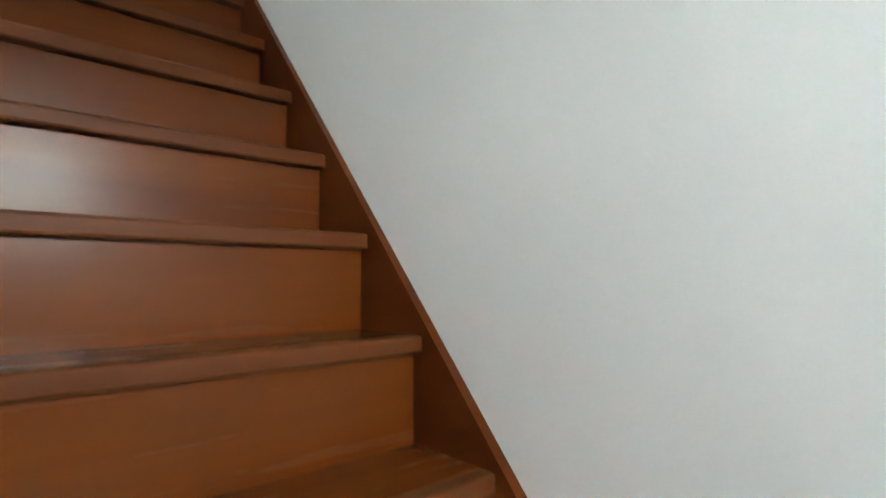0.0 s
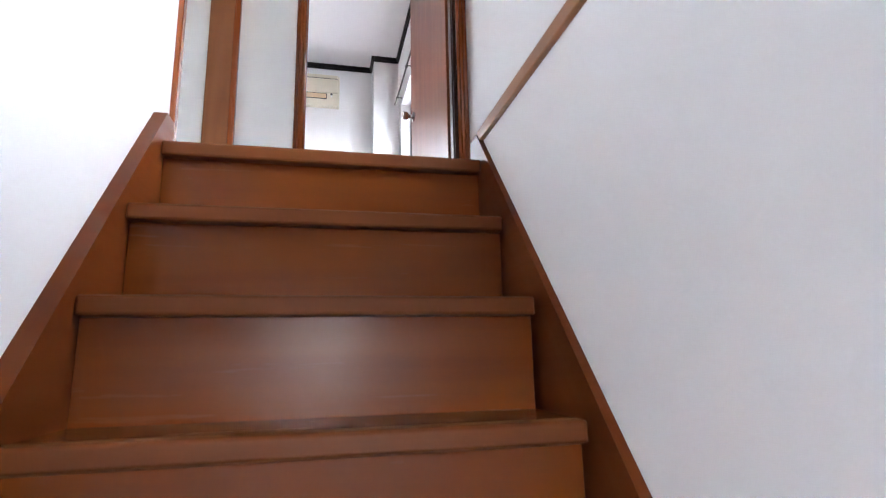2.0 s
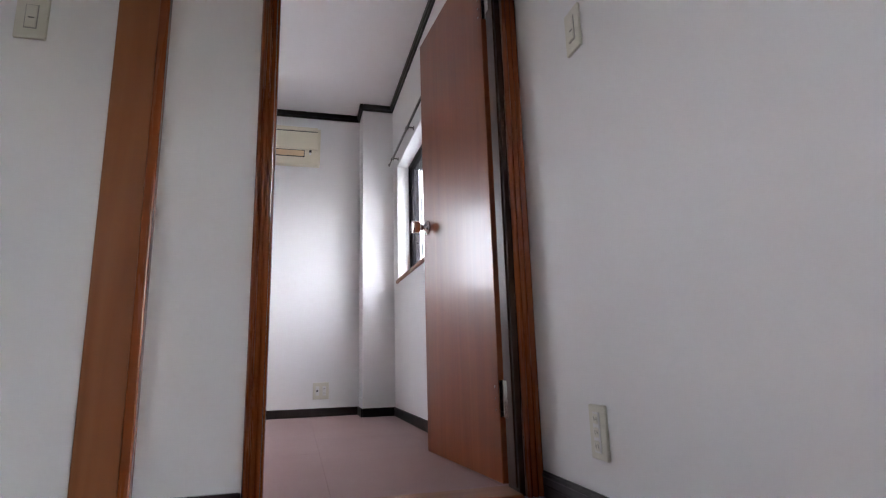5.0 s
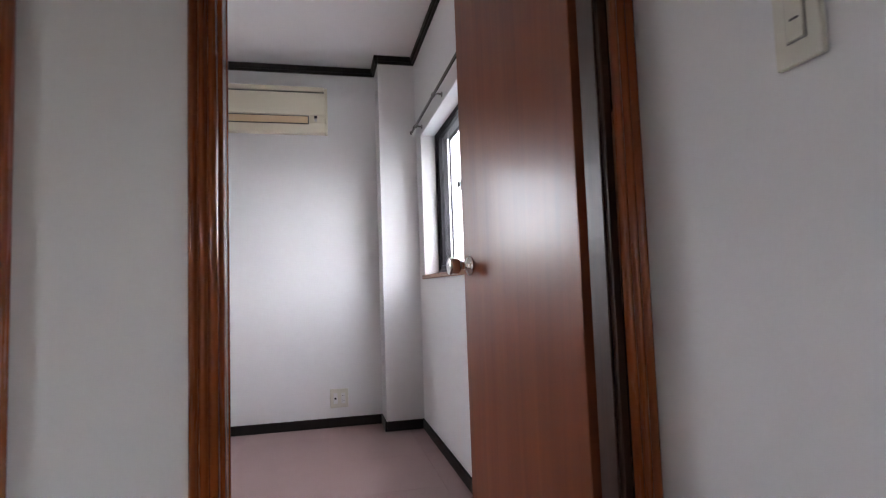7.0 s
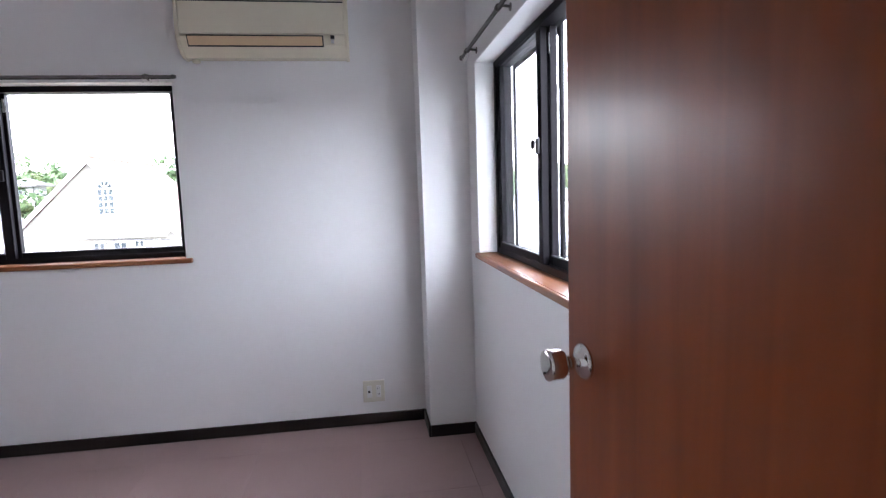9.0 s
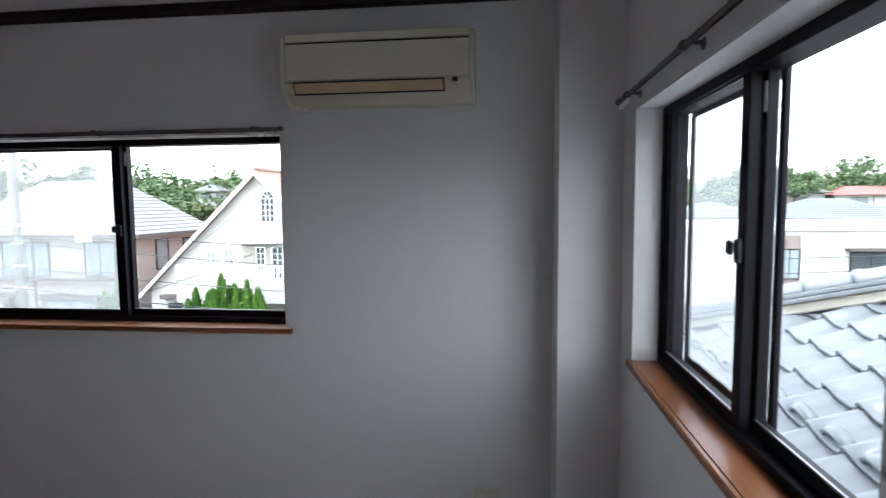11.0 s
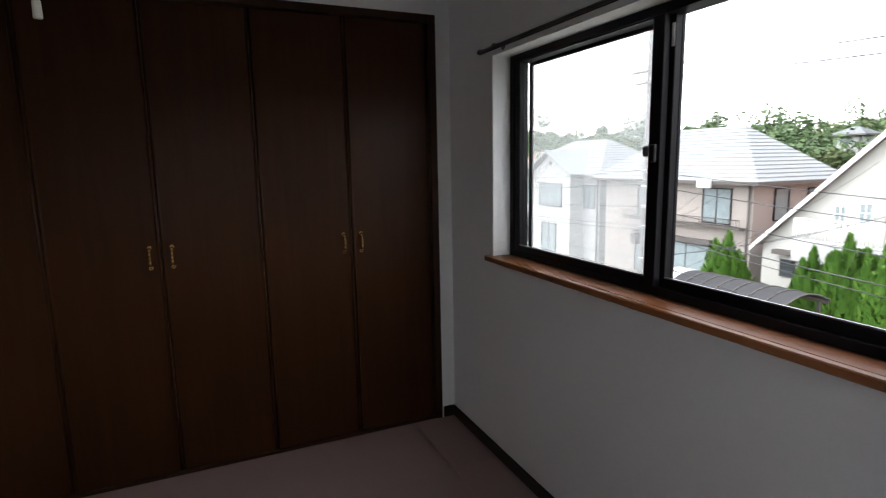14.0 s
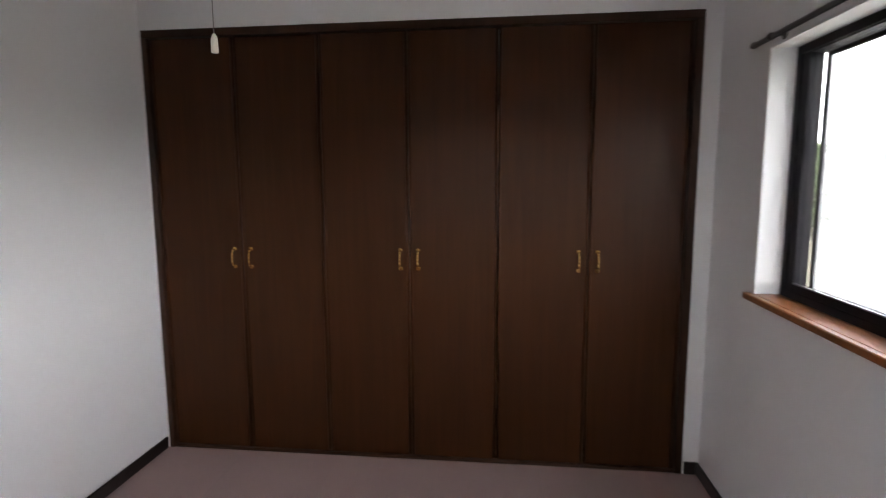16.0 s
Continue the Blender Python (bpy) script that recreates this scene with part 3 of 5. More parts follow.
    sc = part("insect_screen", b(a0, a0 + 0.022, 0.170, 0.184, z0 + 0.02, z1 - 0.02), SASH, w, "grey insect screen in a dark frame")
    part("screen_stile", b(a1 - 0.022, a1, 0.170, 0.184, z0 + 0.02, z1 - 0.02), SASH, sc)
    part("screen_rail", b(a0 + 0.022, a1 - 0.022, 0.170, 0.184, z0 + 0.02, z0 + 0.045), SASH, sc)
    part("screen_rail", b(a0 + 0.022, a1 - 0.022, 0.170, 0.184, z1 - 0.045, z1 - 0.02), SASH, sc)
    part("netting", b(a0 + 0.02, a1 - 0.02, 0.1765, 0.1772, z0 + 0.04, z1 - 0.04, 0.0), NETTING, sc)
    return w


sliding_window("window_1", FW0, FW1, WIN_Z0, WIN_Z1, FY, 1, lambda a0, a1, d0, d1: (a0, a1, FY + d0, FY + d1), SILL, "sill", "wide dark-framed sliding window with a varnished wooden sill")
sliding_window("window_2", RW0, RW1, WIN_Z0, WIN_Z1, RX, -1, lambda a0, a1, d0, d1: (RX + d0, RX + d1, a0, a1), SILL_Y, "sill", "dark-framed sliding side window with a varnished wooden sill", (0.022, 0.006), 0.018)


def stair_window():
    w = thing("window_3", "stairwell window with honey wood casing and dark sash", "window", kind="structure")
    part("casing", bx(-0.014, -0.0005, LW1 - 0.002, LW1 + 0.030, 0.098, LWZ1 + 0.03, 0.003), CASING, w)
    part("casing", bx(-0.014, -0.0005, LW0 - 0.030, LW0 + 0.002, 0.098, LWZ1 + 0.03, 0.003), CASING, w)
    part("casing", bx(-0.014, -0.0005, LW0 + 0.002, LW1 - 0.002, LWZ1 - 0.002, LWZ1 + 0.03, 0.003), CASING, w)
    pale = wood("pale_ash_lining", (0.42, 0.24, 0.15), (0.58, 0.38, 0.27), (0.66, 0.47, 0.36), "z", 0.3, 0.4, 0.5)
    for y0, y1, z0, z1 in ((LW1 - 0.010, LW1 - 0.0005, LWZ0, LWZ1), (LW0 + 0.0005, LW0 + 0.010, LWZ0, LWZ1), (LW0 + 0.01, LW1 - 0.01, LWZ1 - 0.010, LWZ1 - 0.0005), (LW0 + 0.01, LW1 - 0.01, LWZ0 + 0.0005, LWZ0 + 0.010)):
        part("lining", bx(-0.0003, 0.085, y0, y1, z0, z1), pale, w, "pale wood-grain lining")
    for y0, y1, z0, z1 in ((LW1 - 0.07, LW1 - 0.011, LWZ0 + 0.011, LWZ1 - 0.011), (LW0 + 0.011, LW0 + 0.07, LWZ0 + 0.011, LWZ1 - 0.011), (LW0 + 0.07, LW1 - 0.07, LWZ1 - 0.06, LWZ1 - 0.011), (LW0 + 0.07, LW1 - 0.07, LWZ0 + 0.011, LWZ0 + 0.06)):
        part("window_frame", bx(0.086, 0.15, y0, y1, z0, z1, 0.002), SASH, w)
    part("stile", bx(0.09, 0.14, (LW0 + LW1) / 2 - 0.03, (LW0 + LW1) / 2 + 0.03, LWZ0 + 0.06, LWZ1 - 0.06, 0.002), SASH, w)
    p = part("pane", bx(0.115, 0.118, LW0 + 0.06, LW1 - 0.06, LWZ0 + 0.05, LWZ1 - 0.05), STAIR_GLASS, w)
    p.visible_shadow = False


stair_window()


def end_window():
    w = thing("window_4", "tall stairwell window with a dark frame", "window", kind="structure")
    for x0, x1, z0, z1 in ((-0.97, -0.935, -0.82, -0.20), (-0.395, -0.36, -0.82, -0.20), (-0.935, -0.395, -0.24, -0.20), (-0.935, -0.395, -0.82, -0.78)):
        part("window_frame", bx(x0, x1, -4.42, -4.36, z0, z1, 0.002), SASH, w)
    p = part("pane", bx(-0.94, -0.39, -4.395, -4.391, -0.785, -0.235), glass_mat("figured_glass", (0.9, 0.91, 0.9)), w)
    p.visible_shadow = False


end_window()


# out-of-view window, added only to light the side room and landing
def side_room_fill_window():
    w = thing("fill_window", "unseen dark-framed window added to light the side room", "window", kind="structure")
    for y0, y1, z0, z1 in ((-2.85, -2.80, 1.05, 1.75), (-2.30, -2.25, 1.05, 1.75), (-2.80, -2.30, 1.70, 1.75), (-2.80, -2.30, 1.05, 1.10)):
        part("window_frame", bx(-3.69, -3.62, y0, y1, z0, z1, 0.002), SASH, w)
    p = part("pane", bx(-3.66, -3.657, -2.81, -2.29, 1.09, 1.71), GLASS, w)
    p.visible_shadow = False


side_room_fill_window()


# ---- closet ----
def closet_unit():
    y0, y1, top = 0.092, 2.686, 2.096
    fr = thing("closet", "built-in closet front with a dark brown wooden frame", "closet", kind="structure")
    part("frame_post", bx(CX - 0.06, CX + 0.008, y0 + 0.012, y0 + 0.040, 0.0, top - 0.032, 0.003), CLOSET_FRAME_JAMB_SHADE, fr)
    part("frame_post", bx(CX - 0.06, CX + 0.008, y1 - 0.040, y1 - 0.004, 0.0, top - 0.032, 0.003), CLOSET_FRAME_JAMB_SHADE, fr)
    part("frame_head", bx(CX - 0.06, CX + 0.008, y0 + 0.012, y1 - 0.004, top - 0.032, top + 0.004, 0.003), CLOSET_FRAME_JAMB_SHADE, fr)
    part("bottom_rail", bx(CX - 0.06, CX + 0.002, y0 + 0.040, y1 - 0.040, 0.0005, 0.016, 0.002), CLOSET_FRAME_JAMB_SHADE, fr)
    a, b = y0 + 0.042, y1 - 0.042
    w = (b - a) / 6
    for i in range(6):
        bm = bmesh.new()
        g = 0.0018
        box(bm, CX - 0.038, CX - 0.014, a + w * i + g, a + w * (i + 1) - g, 0.018, top - 0.036, 0.0)
        d = part("door", bm, CLOSET, fr)
        # rounded strips along both edges of each leaf
        for e in (a + w * i + g + 0.0065, a + w * (i + 1) - g - 0.0065):
            st = bmesh.new()
            cyl(st, (CX - 0.0155, e, 0.02), (CX - 0.0155, e, top - 0.038), 0.006, n=20)
            part("edge_strip", st, CLOSET, d)
        yh = a + w * (i + 1) - 0.043 if i % 2 == 0 else a + w * i + 0.043
        h = bmesh.new()
        pts = [(CX - 0.013, 1.052), (CX - 0.002, 1.050), (CX + 0.010, 1.038), (CX + 0.015, 1.016), (CX + 0.015, 1.000), (CX + 0.010, 0.978), (CX - 0.002, 0.966), (CX - 0.013, 0.964)]
        for p, q in zip(pts, pts[1:]):
            cyl(h, (p[0], yh, p[1]), (q[0], yh, q[1]), 0.0052, n=10)
        for z in (1.052, 0.964):
            lathe(h, (CX - 0.0138, yh, z), (1, 0, 0), [(0, 0.010), (0.003, 0.010), (0.005, 0.006)], 14)
        part("handle", h, BRASS, d, "curved polished brass handle")
    return fr


closet_unit()


# ---- things in the bedroom ----
def air_conditioner():
    x0, x1, zt, zb, wy, fy = -1.335, -0.545, 2.213, 1.936, FY - 0.002, FY - 0.152
    ac = thing("air_conditioner", "yellowed cream split air conditioner hung high on the wall", "air conditioner")
    prof = [(wy, zt), (fy + 0.035, zt), (fy + 0.012, zt - 0.010), (fy + 0.003, zt - 0.040), (fy, zt - 0.120), (fy + 0.004, zt - 0.200), (fy + 0.022, zt - 0.232), (fy + 0.060, zt - 0.262), (fy + 0.085, zb), (wy, zb)]
    bm = prism(bmesh.new(), prof, "x", x0 + 0.004, x1 - 0.004)
    part("body", bm, CREAM, ac)
    for a, b in ((x0, x0 + 0.016), (x1 - 0.016, x1)):
        sp = [(wy, zt + 0.003), (fy + 0.030, zt + 0.003), (fy + 0.006, zt - 0.010), (fy - 0.006, zt - 0.045), (fy - 0.009, zt - 0.120), (fy - 0.005, zt - 0.205), (fy + 0.016, zt - 0.240), (fy + 0.058, zt - 0.268), (fy + 0.086, zb - 0.004), (wy, zb - 0.004)]
        e = prism(bmesh.new(), sp, "x", a, b)
        bmesh.ops.bevel(e, geom=e.edges[:], offset=0.003, segments=1, affect="EDGES")
        part("end_cap", e, CREAM, ac)
    part("top_strip", bx(x0 + 0.02, x1 - 0.02, fy - 0.006, fy + 0.02, zt - 0.034, zt - 0.002, 0.004, 2), CREAM, ac)
    part("panel_gap", bx(x0 + 0.02, x1 - 0.02, fy - 0.002, fy + 0.02, zt - 0.042, zt - 0.036), BLACK, ac)
    part("front_panel", bx(x0 + 0.018, x1 - 0.018, fy - 0.009, fy + 0.01, zt - 0.188, zt - 0.043, 0.004, 2), CREAM, ac)
    lp = [(fy - 0.006, zt - 0.200), (fy + 0.016, zt - 0.236), (fy + 0.020, zt - 0.232), (fy + 0.000, zt - 0.197)]
    part("louver", prism(bmesh.new(), lp, "x", x0 + 0.052, x1 - 0.125), CREAM_DARK, ac, "yellowed closed outlet louver")
    gp = [(fy - 0.003, zt - 0.194), (fy + 0.024, zt - 0.241), (fy + 0.034, zt - 0.236), (fy + 0.006, zt - 0.190)]
    part("louver_gap", prism(bmesh.new(), gp, "x", x0 + 0.046, x1 - 0.119), BLACK, ac)
    part("display", bx(x1 - 0.085, x1 - 0.066, fy - 0.0105, fy + 0.004, zt - 0.208, zt - 0.194), BLACK, ac)
    part("indicator", bx(x1 - 0.083, x1 - 0.069, fy - 0.006, fy + 0.014, zt - 0.226, zt - 0.212, 0.001), WHITE_PLASTIC, ac)
    pc = bmesh.new()
    cyl(pc, (x0 + 0.05, wy - 0.022, zb + 0.01), (x0 + 0.05, wy - 0.022, zb - 0.014), 0.021, 0.018)
    part("pipe_sleeve", pc, CREAM, ac)
    return ac


air_conditioner()


def plate(name, label, centre, normal, w, h, kind):
    """A wall plate: outlet or switch. normal: '-y' or '-x'."""
    t = thing(name, label, "outlet" if kind != "switch" else "light switch")

    def b(u0, u1, d0, d1, z0, z1, bev=0.0):
        if normal == "-y":
            return bx(centre[0] + u0, centre[0] + u1, centre[1] - d1, centre[1] - d0, centre[2] + z0, centre[2] + z1, bev, 2)
        return bx(centre[0] - d1, centre[0] - d0, centre[1] - u1, centre[1] - u0, centre[2] + z0, centre[2] + z1, bev, 2)

    part("cover", b(-w / 2, w / 2, 0.0, 0.009, -h / 2, h / 2, 0.003), IVORY, t)
    if kind == "switch":
        part("rocker", b(-0.013, 0.013, 0.009, 0.0125, -0.030, 0.034, 0.0015), IVORY, t)
        part("frame_line", b(-0.0150, 0.0150, 0.009, 0.0098, -0.032, 0.036), CORD, t)
        part("lamp", b(-0.006, 0.008, 0.0125, 0.0129, -0.004, -0.001), BLACK, t)
    elif kind == "triple":
        part("insert", b(-0.014, 0.014, 0.009, 0.0115, -0.045, 0.045, 0.001), WHITE_PLASTIC, t)
        for z in (-0.03, 0.0, 0.03):
            part("socket", b(-0.010, 0.010, 0.0115, 0.013, z - 0.011, z + 0.011, 0.001), IVORY, t)
            for u in (-0.005, 0.004):
                part("slot", b(u, u + 0.0018, 0.013, 0.0133, z - 0.004, z + 0.004), BLACK, t)
    else:
        for u in (-0.025, 0.025):
            part("insert", b(u - 0.013, u + 0.013, 0.009, 0.0115, -0.034, 0.034, 0.001), WHITE_PLASTIC, t)
        j = bmesh.new()
        j = b(-0.032, -0.020, 0.0115, 0.015, -0.006, 0.006, 0.002)
        part("aerial_jack", j, BLACK, t)
        for z in (-0.016, 0.016):
            for u in (0.020, 0.028):
                part("slot", b(u, u + 0.002, 0.0115, 0.0118, z - 0.004, z + 0.004), BLACK, t)
    return t


plate("wall_outlet", "ivory double wall outlet with aerial jack above the skirting", (-0.503, FY, 0.186), "-y", 0.116, 0.120, "double")
plate("wall_outlet", "ivory triple wall outlet on the landing wall", (0.0, -0.335, 0.205), "-x", 0.070, 0.122, "triple")
plate("light_switch", "ivory rocker switch on the landing wall", (0.0, -0.37, 1.215), "-x", 0.070, 0.120, "switch")
plate("light_switch", "ivory rocker switch on the side room wall", (-1.375, -0.012, 1.285), "-y", 0.075, 0.120, "switch")


def curtain_rail(label, a, b, z, off, to_world):
    r = thing("curtain_rail", label, "curtain rail")

    def p(u, d, zz):
        return to_world(u, d, zz)

    bm = bmesh.new()
    cyl(bm, p(a, off, z), p(b, off, z), 0.0075, n=12)
    part("rail", bm, RAIL, r)
    bm = bmesh.new()
    cyl(bm, p(a + 0.005, off, z - 0.0088), p(b - 0.005, off, z - 0.0088), 0.0028, n=8)
    part("track_slot", bm, BLACK, r)
    for u in (a, b):
        bm = bmesh.new()
        s = 0.018 if u == b else -0.018
        cyl(bm, p(u, off, z), p(u + s, off, z), 0.012, 0.008, n=14)
        part("end_cap", bm, RAIL, r)
    for u in (a + 0.12, (a + b) / 2, b - 0.12):
        bm = bmesh.new()
        cyl(bm, p(u, 0.0, z + 0.006), p(u, off + 0.006, z + 0.009), 0.005, n=8)
        cyl(bm, p(u - 0.012, off, z), p(u + 0.012, off, z), 0.0115, n=12)
        cyl(bm, p(u, 0.0, z + 0.004), p(u, 0.003, z + 0.004), 0.014, n=12)
        part("bracket", bm, RAIL, r)
    for i in range(4):
        u = b - 0.03 - 0.035 * i
        bm = bmesh.new()
        cyl(bm, p(u, off, z - 0.010), p(u, off, z - 0.020), 0.004, n=8)
        cyl(bm, p(u - 0.004, off, z - 0.024), p(u + 0.004, off, z - 0.024), 0.006, n=10)
        part("runner", bm, WHITE_PLASTIC, r)
    return r


curtain_rail("slim grey metal curtain rail above the wide window", FW0 - 0.02, FW1 + 0.012, 1.852, 0.045, lambda u, d, z: (u, FY - d, z))
curtain_rail("slim grey metal curtain rail above the side window", RW0 - 0.05, RW1 + 0.06, 1.872, 0.045, lambda u, d, z: (RX - d, u, z))


def pull_cord():
    t = thing("pull_cord", "thin cord with an ivory pull hanging from the ceiling", "pull cord")
    x, y = -1.847, 1.402
    bm = bmesh.new()
    cyl(bm, (x, y, 1.60), (x, y, CEIL - 0.02), 0.0007, n=6)
    part("cord", bm, CORD, t)
    part("pull", lathe(bmesh.new(), (x, y, 1.578), (0, 0, 1), [(0, 0.0045), (0.001, 0.0055), (0.020, 0.0050), (0.026, 0.003), (0.028, 0.001)], 16), IVORY, t)
    part("ceiling_rose", lathe(bmesh.new(), (x, y, CEIL - 0.024), (0, 0, 1), [(0, 0.02), (0.004, 0.035), (0.018, 0.045), (0.0235, 0.047)], 24), WHITE_PLASTIC, t)


pull_cord()

# ---- outdoors ----
GZ = -5.2
ASPHALT = plain("asphalt", (0.055, 0.055, 0.058), 0.9, vary=0.3, scale=3, relief=0.4)
SOIL = plain("garden_soil", (0.11, 0.10, 0.07), 0.95, vary=0.4, scale=2, relief=0.4)
CREAM_WALL = plain("cream_render", (0.375, 0.368, 0.342), 0.85, vary=0.06, scale=4, relief=0.2)
PINK_WALL = plain("beige_pink_siding", (0.275, 0.243, 0.222), 0.8, vary=0.08, scale=5, relief=0.2)
WHITE_WALL = plain("white_render", (0.34, 0.34, 0.335), 0.8, vary=0.05, scale=4, relief=0.2)
PINK_BRICK = plain("pinkish_brick_tile", (0.155, 0.130, 0.120), 0.85, vary=0.2, scale=14, relief=0.3)
WHITE_PAINT = plain("white_gloss_paint", (0.64, 0.64, 0.63), 0.45, vary=0.03)
SLATE = plain("pale_weathered_slate", (0.20, 0.212, 0.22), 0.6, vary=0.15, scale=6, relief=0.2)
PINK_TILE = plain("pink_clay_tile", (0.30, 0.185, 0.15), 0.7, vary=0.25, scale=10, relief=0.3)
BLUE_SLATE = plain("blue_grey_slate", (0.125, 0.140, 0.158), 0.6, vary=0.15, scale=6, relief=0.2)
EAVE = plain("dark_eaves", (0.07, 0.06, 0.055), 0.6)
WINDOW_DARK = plain("dark_window_glass", (0.045, 0.055, 0.060), 0.25, vary=0.3, scale=2, relief=0.0, spec=0.15)
WINDOW_PALE = plain("curtained_window_glass", (0.19, 0.225, 0.235), 0.2, vary=0.3, scale=3, relief=0.0, spec=0.25)
CONCRETE = plain("pole_concrete", (0.16, 0.157, 0.15), 0.85, vary=0.12, scale=6, relief=0.2)
WIRE = plain("cable_rubber", (0.03, 0.03, 0.035), 0.6)
KAWARA = plain("silver_glazed_tile", (0.15, 0.163, 0.178), 0.33, 0.0, 0.2, vary=0.10, scale=9, relief=0.06)
KAWARA_DARK = plain("grey_glazed_tile", (0.13, 0.14, 0.15), 0.3, 0.0, 0.2, vary=0.12, scale=9)
PLASTER = plain("roof_plaster", (0.36, 0.34, 0.29), 0.9, vary=0.12, scale=20, relief=0.3)


def leaf_mat(name, a, b):
    mat, nt, bs = material(name, 0.6, spec=0.25)
    g = nt.nodes.new("ShaderNodeNewGeometry")
    vec = coords(nt, (1, 1, 1), False)
    col = mix(nt, g.outputs["Random Per Island"], a, b)
    col = mix(nt, noise_node(nt, vec, 0.35, 3), col, tuple(0.6 * v for v in a))
    nt.links.new(col, bs.inputs["Base Color"])
    return mat


CONIFER = leaf_mat("conifer_green", (0.050, 0.135, 0.018), (0.150, 0.290, 0.045))
BROADLEAF = leaf_mat("broadleaf_green", (0.050, 0.090, 0.036), (0.120, 0.175, 0.072))
OLIVE = leaf_mat("olive_green", (0.080, 0.110, 0.042), (0.150, 0.180, 0.075))
BARK = plain("tree_bark", (0.10, 0.075, 0.05), 0.9, vary=0.3, scale=20, relief=0.4)


def ground_sheet():
    bm = bmesh.new()
    n, rows = 44, []
    for j in range(n + 1):
        row = []
        for i in range(n + 1):
            a, b = (i / n * 2 - 1), (j / n * 2 - 1)
            x, y = 900 * a * abs(a), 900 * b * abs(b)
            r = math.hypot(x, y - 1)
            z = -3.2 + (GZ + 3.2) * min(1, max(0, (r - 6) / 6))
            far = max(0, r - 48)
            z += 15.5 * (1 - math.exp(-far / 60)) * (0.75 + 0.35 * noise.noise(Vector((x * 0.015, y * 0.015, 3))))
            row.append(bm.verts.new((x, y, z)))
        rows.append(row)
    for j in range(n):
        for i in range(n):
            f = bm.faces.new((rows[j][i], rows[j][i + 1], rows[j + 1][i + 1], rows[j + 1][i]))
            f.smooth = True
    return struct("ground", bm, SOIL, "dark garden ground rising to a wooded hill", "ground")


ground_sheet()
struct("road", bx(-60, 30, 12.0, 16.6, GZ - 0.3, GZ + 0.012), ASPHALT, "grey asphalt lane between the houses", "road")


def hip_roof(bm, x0, x1, y0, y1, z0, h, n=14, lip=0.03):
    """Stepped courses of a hipped roof over a rectangle."""
    half = min(x1 - x0, y1 - y0) / 2
    for i in range(n):
        a, b = i / n, (i + 1) / n
        oa, ob = half * a, half * b
        za, zb = z0 + h * a + lip, z0 + h * b
        lo = [bm.verts.new(p) for p in ((x0 + oa, y0 + oa, za), (x1 - oa, y0 + oa, za), (x1 - oa, y1 - oa, za), (x0 + oa, y1 - oa, za))]
        hi = [bm.verts.new(p) for p in ((x0 + ob, y0 + ob, zb), (x1 - ob, y0 + ob, zb), (x1 - ob, y1 - ob, zb), (x0 + ob, y1 - ob, zb))]
        un = [bm.verts.new((v.co.x, v.co.y, za - lip - 0.02)) for v in lo]
        for k in range(4):
            bm.faces.new((lo[k], lo[(k + 1) % 4], hi[(k + 1) % 4], hi[k]))
            bm.faces.new((un[k], un[(k + 1) % 4], lo[(k + 1) % 4], lo[k]))
        if i == 0:
            bm.faces.new(un)
        if i == n - 1:
            bm.faces.new(hi)
    return bm


def house_window(parent, x0, x1, y, z0, z1, bars=(1, 1), pane=WINDOW_PALE, frame_mat=SASH, face="-y", fw=0.05, arch=False):
    """A window on a far facade: frame, glazing bars and pane, standing in front of the wall."""
    def b(a0, a1, d0, d1, c0, c1):
        if face == "-y":
            return bx(a0, a1, y - d1, y - d0, c0, c1)
        return bx(y + d0, y + d1, a0, a1, c0, c1)
    w = part("window", b(x0, x1, 0.005, 0.03, z0, z1), pane, parent)
    fr = bmesh.new()
    for q in ((x0 - fw, x0, z0 - fw, z1 + fw), (x1, x1 + fw, z0 - fw, z1 + fw), (x0, x1, z0 - fw, z0), (x0, x1, z1, z1 + fw)):
        add_bm(fr, b(q[0], q[1], 0.0, 0.07, q[2], q[3]))
    part("window_frame", fr, frame_mat, w)
    for i in range(1, bars[0]):
        u = x0 + (x1 - x0) * i / bars[0]
        part("glazing_bar", b(u - fw * 0.35, u + fw * 0.35, 0.02, 0.055, z0, z1), frame_mat, w)
    for j in range(1, bars[1]):
        v = z0 + (z1 - z0) * j / bars[1]
        part("glazing_bar", b(x0, x1, 0.02, 0.05, v - fw * 0.3, v + fw * 0.3), frame_mat, w)
    if arch:
        r, cx = (x1 - x0) / 2, (x0 + x1) / 2
        pts = [(cx + r * math.cos(math.pi * k / 12), z1 + fw + r * math.sin(math.pi * k / 12)) for k in range(13)]
        part("fanlight", prism(bmesh.new(), pts, "y", y - 0.03, y - 0.005), pane, w)
        rim = bmesh.new()
        for p, q in zip(pts, pts[1:]):
            cyl(rim, (p[0], y - 0.04, p[1]), (q[0], y - 0.04, q[1]), fw * 0.6, n=6)
        part("arch_trim", rim, frame_mat, w)
        for k in (3, 6, 9):
            bar = bmesh.new()
            cyl(bar, (cx, y - 0.04, z1 + fw), (pts[k][0], y - 0.04, pts[k][1]), fw * 0.35, n=6)
            part("glazing_bar", bar, frame_mat, w)
    return w


